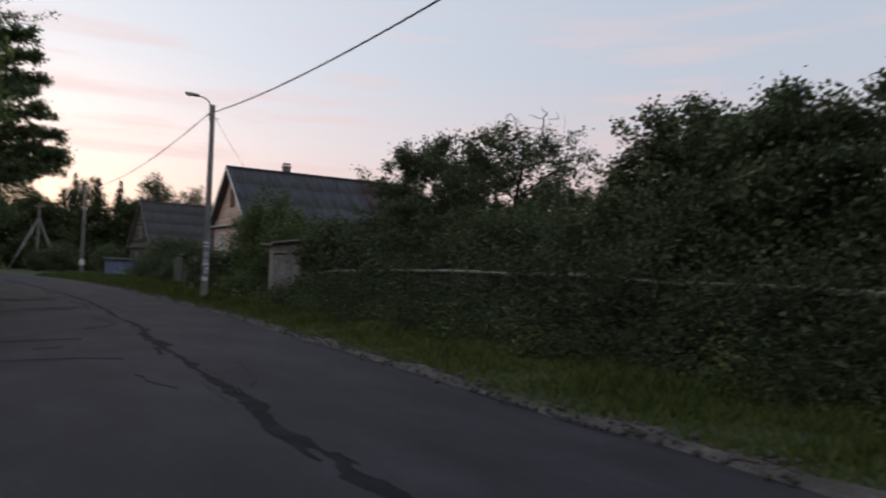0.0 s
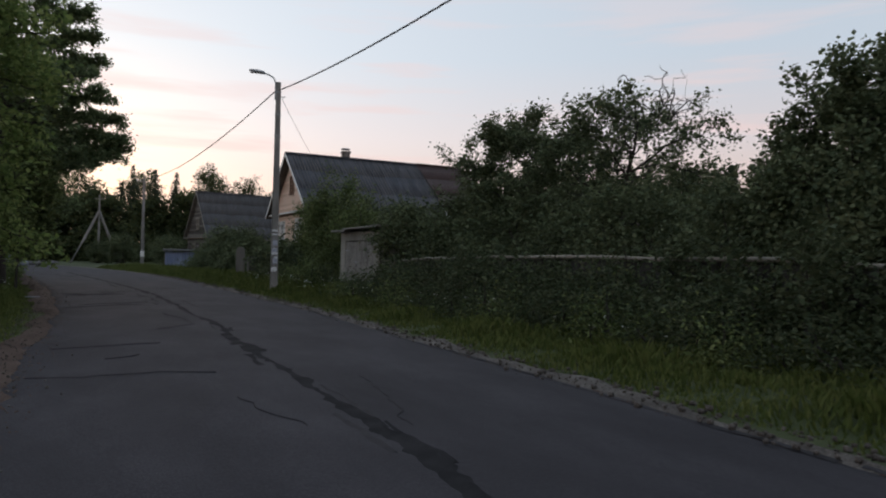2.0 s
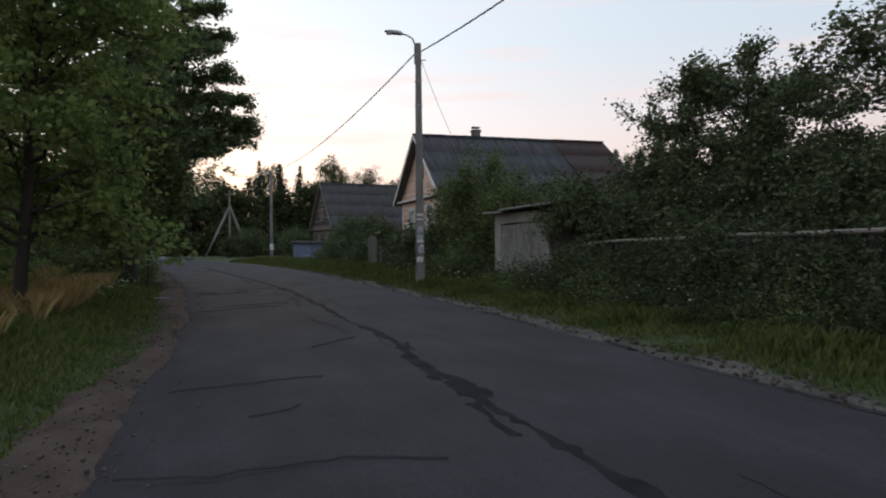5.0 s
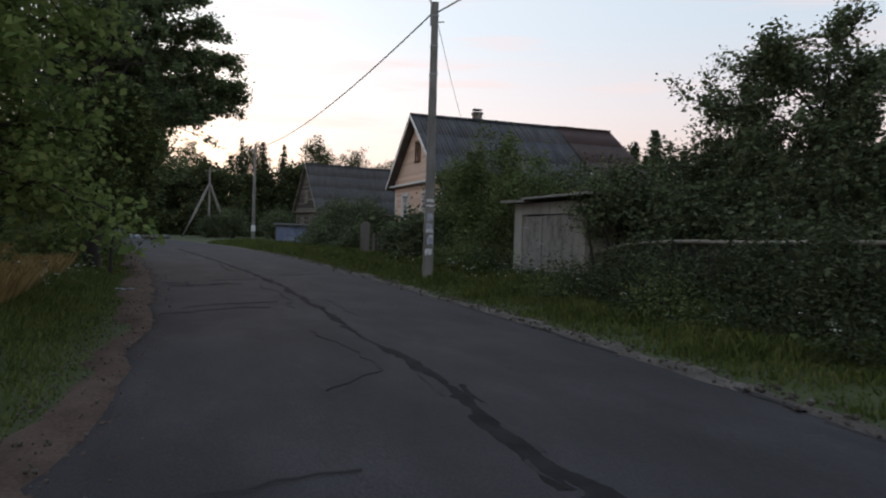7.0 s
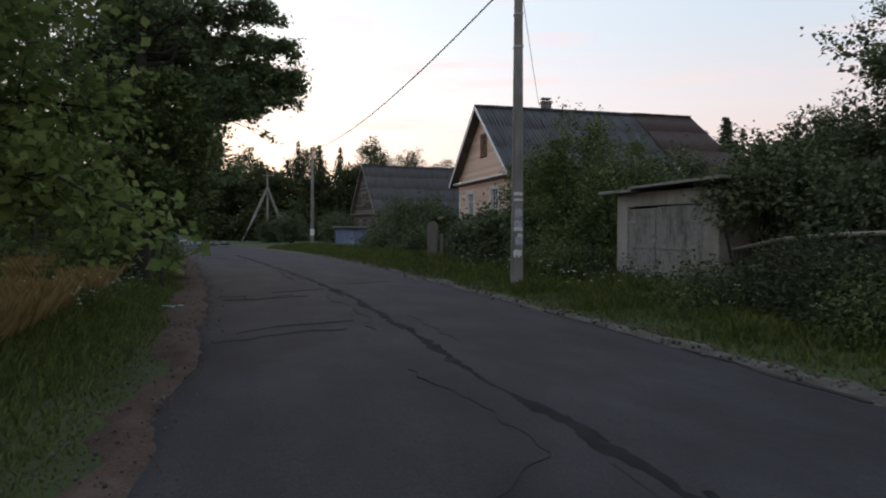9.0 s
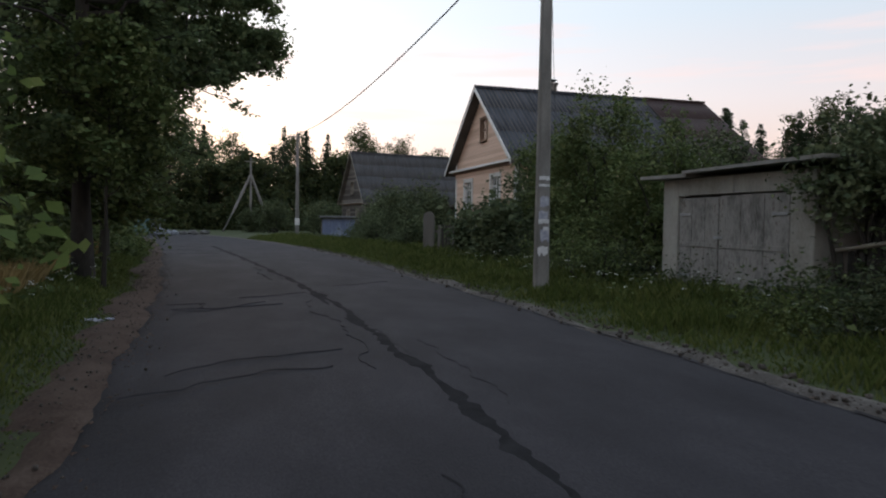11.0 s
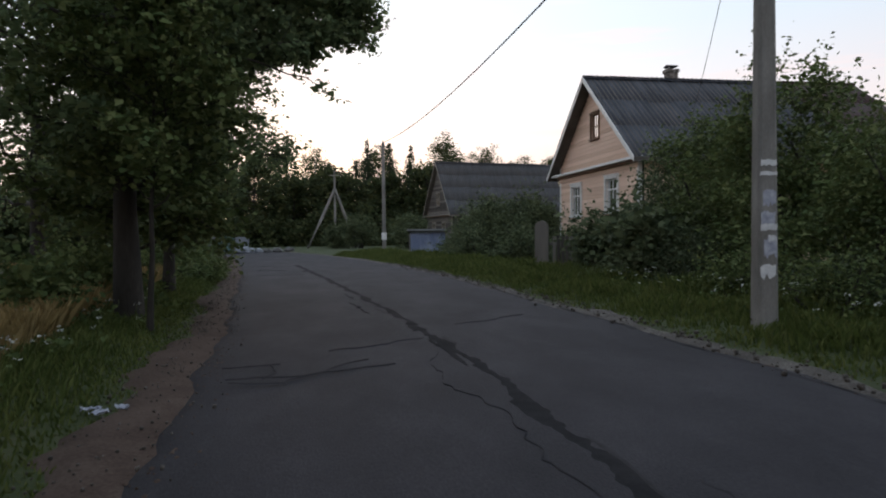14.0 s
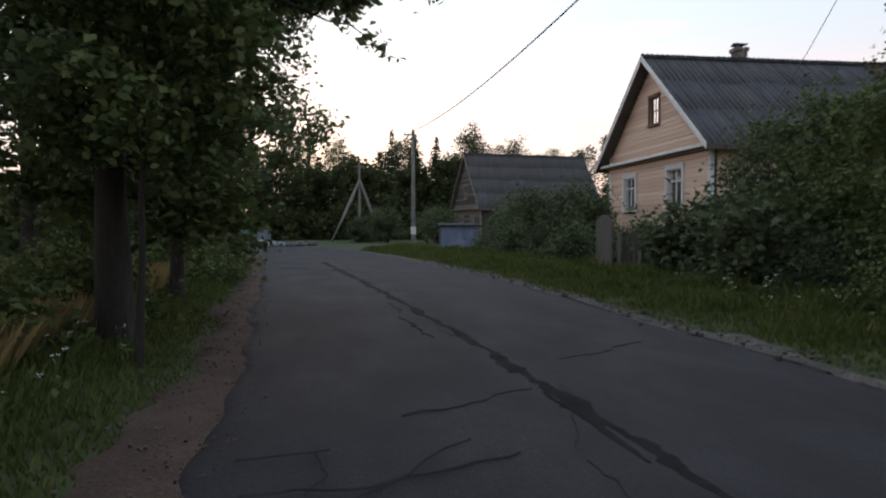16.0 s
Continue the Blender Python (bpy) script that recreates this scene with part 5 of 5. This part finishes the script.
# apple trees behind the fence
flat_crown = lambda h: 0.55 + 0.45 * math.sin(math.pi * min(1, 0.2 + 0.75 * h))
for seed, x, y, h, sp, ln, bare in ((111, 12.2, 20.4, 5.8, 2.6, (0.3, -0.7), 0), (112, 12.4, 16.0, 5.4, 2.4, (-0.6, -1.6), 5), (113, 11.4, 8.7, 4.8, 1.8, (0.0, 0.2), 1), (114, 11.0, 6.0, 4.3, 1.9, (0, -0.3), 0), (115, 10.7, 2.0, 6.0, 2.2, (0, 0), 0)):
    place("apple_tree", grow_tree(seed, h, sp, 0.15, 0.098, limbs=28 if bare > 2 else 36, subs=9, anchors=6, per=17 if bare > 2 else 22, first=0.30, lean=ln, rise=0.26, scatter=0.13, profile=flat_crown, trunk_top=0.92, bare=bare, sprouts=16 if bare > 2 else 0),
          bark_mat, apple_leaf, "old apple tree with a twisting leaning trunk" if bare > 2 else "old apple tree with a rounded dark crown", "apple tree", x, y, 0, "apple trees")

# the hedge of bushes behind the fence
for i, (x, y, rx, ry, h) in enumerate(((10.0, 2.6, 1.4, 1.6, 3.4), (9.8, 5.0, 1.3, 1.6, 3.2), (9.8, 7.4, 1.3, 1.7, 3.1), (10.1, 10.0, 1.4, 1.7, 3.1), (10.3, 12.6, 1.5, 1.8, 3.3), (10.5, 15.3, 1.6, 1.8, 3.0), (10.5, 18.0, 1.7, 1.9, 3.1), (9.9, 20.4, 1.4, 1.5, 3.1), (13.2, 12.0, 1.8, 2.4, 3.0), (13.8, 17.0, 2.0, 2.6, 3.0), (14.0, 22.5, 2.2, 2.6, 3.4), (11.6, 22.4, 1.5, 1.3, 3.6),
                                       (12.9, 7.0, 1.8, 2.4, 3.4), (17.0, 15.0, 2.4, 3.0, 3.4), (17.5, 21.0, 2.4, 3.0, 3.3))):
    place("hedge_bush", grow_bush(200 + i, rx, ry, h, 0.085 if x < 11 and y < 16 else 0.10, 15000 if x < 11 and y < 16 else (11000 if x < 12 else 6000), lumps=75, scatter=0.225), bark_mat, hedge_leaf, "dense dark garden bush behind the fence", "bush", x, y, 0, "hedge behind the fence")

# a bush that leans over the end of the fence and the garage roof
place("hedge_bush", grow_bush(240, 0.9, 1.0, 3.0, 0.09, 7000, lumps=60, low=0.5, scatter=0.22), bark_mat, hedge_leaf, "dark bush leaning over the fence end and the garage", "bush", 8.8, 21.5, 0, "hedge behind the fence")

# weeds in front of the fence
for i, y in enumerate(np.arange(0.6, 21.4, 0.78)):
    rr = random.Random(i)
    place("weed_clump", grow_bush(300 + i, 0.5 + 0.2 * rr.random(), 0.7, 0.9 + 0.65 * rr.random() ** 2 - (0.25 if y > 19 else 0), 0.088, 2500, lumps=30, low=0.05, scatter=0.27, stems=10, ragged=0.3, aspect=0.42), bark_mat, weed_leaf,
          "rank dark weeds growing against the fence", "weeds", 7.45 + 0.4 * rr.random(), y, 0, "weeds along the fence")

for i, (y, h) in enumerate(((3.6, 1.7), (6.3, 1.6), (9.4, 1.75), (11.2, 1.55), (4.6, 1.8), (5.5, 1.6), (7.4, 1.7), (8.3, 1.6), (13.1, 1.5), (15.6, 1.7), (17.0, 1.5))):
    place("weed_clump", grow_bush(350 + i, 0.35, 0.55, h, 0.09, 1900, lumps=30, low=0.2, scatter=0.2, stems=8, ragged=0.3, aspect=0.42), bark_mat, weed_leaf,
          "tall weeds leaning over the fence rail", "weeds", 8.2, y, 0, "weeds along the fence")

# lower, greener weeds along the edge of the mown verge
for i, y in enumerate(np.arange(1.0, 21.4, 0.62)):
    rr = random.Random(900 + i)
    place("weed_clump", grow_bush(700 + i, 0.32 + 0.22 * rr.random(), 0.45, 0.35 + 0.5 * rr.random() ** 1.5, 0.06, 1500, lumps=22, low=0.04, scatter=0.25, stems=6, ragged=0.3, aspect=0.4), bark_mat, rr.choice((weed_leaf, weed_leaf, shrub_leaf)),
          "low green weeds at the edge of the verge", "weeds", 6.72 + 0.35 * rr.random(), y + 0.3 * rr.random(), 0, "weeds along the fence")

# garden bushes between the garage and the houses
for i, (x, y, rx, ry, h, leaf, n, size) in enumerate(((10.0, 28.4, 1.6, 1.7, 3.7, shrub_leaf, 13000, 0.115), (10.3, 31.4, 1.7, 1.8, 5.2, shrub_leaf, 17000, 0.12), (10.6, 34.6, 1.7, 1.9, 4.8, shrub_leaf, 16000, 0.12), (11.2, 38.2, 1.5, 1.8, 4.1, hedge_leaf, 12000, 0.12),
                                                      (8.6, 34.4, 1.2, 1.4, 1.9, hedge_leaf, 4200, 0.22), (9.0, 37.5, 1.0, 1.4, 2.2, hedge_leaf, 3800, 0.22), (13.2, 31.0, 2.2, 2.4, 4.0, hedge_leaf, 12000, 0.13), (9.4, 41.6, 1.0, 1.2, 1.5, hedge_leaf, 6000, 0.11),
                                                      (9.7, 46.6, 1.1, 1.5, 2.8, hedge_leaf, 8000, 0.13), (9.7, 49.3, 1.4, 2.1, 3.3, hedge_leaf, 9000, 0.14), (9.4, 54.0, 1.5, 2.4, 3.3, hedge_leaf, 9000, 0.15), (9.6, 59.0, 1.5, 2.6, 3.5, hedge_leaf, 9000, 0.15), (10.8, 64.0, 1.5, 2.4, 3.0, hedge_leaf, 8000, 0.15),
                                                      (7.45, 26.7, 0.45, 0.8, 1.0, shrub_leaf, 3200, 0.065), (7.8, 24.2, 0.3, 0.7, 0.45, weed_leaf, 1500, 0.055), (8.0, 29.4, 0.7, 1.2, 1.05, shrub_leaf, 4000, 0.08), (8.1, 27.4, 0.6, 0.9, 0.8, weed_leaf, 3400, 0.08), (8.3, 32.0, 0.7, 1.2, 1.0, weed_leaf, 4000, 0.08), (14.6, 38.6, 1.9, 2.0, 4.6, shrub_leaf, 11000, 0.13), (18.0, 36.5, 2.6, 2.2, 4.0, hedge_leaf, 10000, 0.14),
                                                      (8.0, 44.5, 0.8, 1.6, 1.3, hedge_leaf, 5000, 0.11), (7.6, 50.5, 0.9, 2.2, 1.4, hedge_leaf, 5000, 0.12), (7.9, 56.5, 0.8, 2.2, 1.2, hedge_leaf, 5000, 0.12), (3.6, 80.6, 1.6, 1.5, 3.3, hedge_leaf, 7000, 0.16), (7.5, 76, 2.0, 2.4, 3.2, hedge_leaf, 8000, 0.16), (1.5, 81.8, 0.9, 1.0, 2.4, hedge_leaf, 5000, 0.15))):
    place("garden_bush", grow_bush(400 + i, rx, ry, h, size * 0.85, int(n * 1.15), lumps=80 if h > 1.5 else 40, scatter=0.22, ragged=0.4, shoots=9 if 3.5 < h and y < 46 else 0), bark_mat, leaf,
          "leafy garden bush before the peach house" if y < 46 else "dark leafy bush along the road", "bush", x, y, 0, "garden bushes")

# undergrowth on the inner side of the road
for i, (x, y, rx, ry, h, n) in enumerate(((-3.8, 40.5, 1.3, 2.2, 0.85, 8000), (-5.2, 36.0, 1.3, 1.6, 0.9, 5000), (-3.5, 31.2, 0.8, 0.8, 0.9, 4000), (-3.5, 28.6, 0.6, 0.6, 0.8, 3000), (-6.9, 33.0, 1.2, 1.4, 0.8, 4000), (-5.4, 47.0, 1.4, 2.6, 1.9, 8000), (-6.8, 54.0, 1.5, 3.0, 2.4, 8000), (-9.0, 60.0, 1.8, 3.0, 3.6, 9000),
                                          (-12.5, 31.0, 2.0, 2.0, 1.3, 6000), (-11.5, 37.0, 2.0, 2.4, 1.5, 6000), (-11.0, 22.0, 2.0, 2.4, 2.0, 6000), (-12.0, 66.0, 2.0, 3.0, 4.0, 9000))):
    place("undergrowth_bush", grow_bush(500 + i, rx, ry, h, 0.11 if y < 45 else 0.15, n, lumps=36, low=0.06, scatter=0.30), bark_mat, shrub_leaf if y < 45 else hedge_leaf,
          "low green undergrowth beside the road", "bush", x, y, 0, "roadside undergrowth")

# ---- the woods round the place ----
spruces = [grow_spruce(600 + i, 1.0 * h, s, 50, 10, 8, 0.52) for i, (h, s) in enumerate(((13.4, 3.5), (14.2, 3.2), (12.8, 3.7)))]
birches = [grow_tree(610 + i, h, s, 0.13, 0.25, limbs=34, subs=6, anchors=4, per=4, twigs=False, first=0.2, rise=0.9, scatter=0.34, profile=lambda k: 0.30 + 0.7 * math.sin(math.pi * min(1, 0.25 + 0.70 * k))) for i, (h, s) in enumerate(((13, 2.4), (11.5, 2.3), (13.6, 2.1)))]
broads = [grow_tree(620 + i, h, s, 0.2, 0.50, limbs=30, subs=5, anchors=4, per=4, twigs=False, first=0.03, rise=0.3, scatter=0.42) for i, (h, s) in enumerate(((9, 3.4), (8, 3.2), (10, 3.6)))]
thickets = [grow_bush(630 + i, 2.6, 2.6, h, 0.46, 1700, lumps=30, low=0.05, scatter=0.42) for i, h in enumerate((4.0, 4.6, 3.6))]
kinds = {}
for key, geos, bark, leaf, name, label in (("s", spruces, bark_mat, needle_mat, "spruce", "dark pointed spruce in the far woods"), ("b", birches, birch_mat, far_leaf, "birch", "slender birch with an airy crown in the far woods"),
                                           ("t", broads, bark_mat, far_leaf, "broadleaf_tree", "dense dark broad-leaved tree at the wood's edge"), ("u", thickets, bark_mat, far_leaf, "thicket", "dense dark thicket at the wood's edge")):
    kinds[key] = [[name, label, w.mesh("trunk", bark, True), c.mesh("crown", leaf)] for w, c in geos]
wood_rng = random.Random(77)


def plant(key, x, y, scale):
    name, label, wm, cm = kinds[key][wood_rng.randrange(3)]
    root = empty(name, label, "bush" if key == "u" else "tree", pose(x, y, 0, 0, 0, wood_rng.random() * 360) @ Matrix.Diagonal((scale, scale, scale * (0.9 + 0.2 * wood_rng.random()), 1)), "far woods")
    stems = child(new("stem" if key == "u" else "trunk", wm), root)
    if key == "u":
        tagged(stems, kind="stuff")
    child(new("crown", cm), root)


# the edge of the wood behind the bend
for i in range(22):
    x = -34 + i * 2.35 + wood_rng.random()
    plant("t", x, 98 + 0.12 * abs(x + 8) + wood_rng.random() * 8, 0.8 + 0.3 * wood_rng.random())
for i in range(20):
    x = -30 + i * 2.5 + wood_rng.random()
    plant("u", x, 94 + 0.1 * abs(x + 4) + wood_rng.random() * 3, 0.8 + 0.4 * wood_rng.random())
# its tall tops against the glow
for i in range(56):
    x = -42 + i * 1.6 + wood_rng.random() * 1.6
    plant("s" if wood_rng.random() < 0.3 else "b", x, 112 + wood_rng.random() * 18, 0.78 + 0.32 * wood_rng.random())
for i in range(16):
    plant("b" if wood_rng.random() < 0.6 else "s", -14 + i * 2.3 + wood_rng.random() * 2, 106 + wood_rng.random() * 5, 0.75 + 0.25 * wood_rng.random())
# beside the road on the inner side
for x, y in ((-12, 56), (-15, 62), (-13.5, 68), (-17, 72), (-19, 80), (-15, 50), (-20, 60), (-24, 70), (-17, 41), (-20, 45), (-24, 36), (-22, 26)):
    plant("t", x, y, 0.52 + 0.2 * wood_rng.random())
for x, y in ((-13, 60), (-16, 66), (-20, 75), (-13, 52), (-13, 44), (-22, 52), (-20, 38), (-20, 30), (-20, 20), (-24, 84), (-28, 90)):
    plant("u", x, y, 0.7 + 0.3 * wood_rng.random())
# behind the right-hand gardens
for i in range(84):
    t = i / 83
    plant("s" if wood_rng.random() < 0.93 else "b", 46 + 46 * t + wood_rng.random() * 6, 94 - 42 * t + wood_rng.random() * 8, 1.06 + 0.12 * wood_rng.random())
for i in range(16):
    t = i / 15
    plant("t", 44 + 46 * t + wood_rng.random() * 4, 90 - 42 * t + wood_rng.random() * 4, 1.0 + 0.2 * wood_rng.random())
for x, y in ((22, 72), (27, 80), (33, 84), (38, 76), (20, 98), (26, 104), (42, 88), (34, 60), (40, 50), (46, 62), (30, 40), (34, 32), (32, 22), (30, 12), (36, 45)):
    plant("t", x, y, 0.5 + 0.12 * wood_rng.random())
# a birch beyond the orchard
for x, y in ((34.6, 23.4), (37.5, 22.6)):
    plant("b", x, y, 0.82)
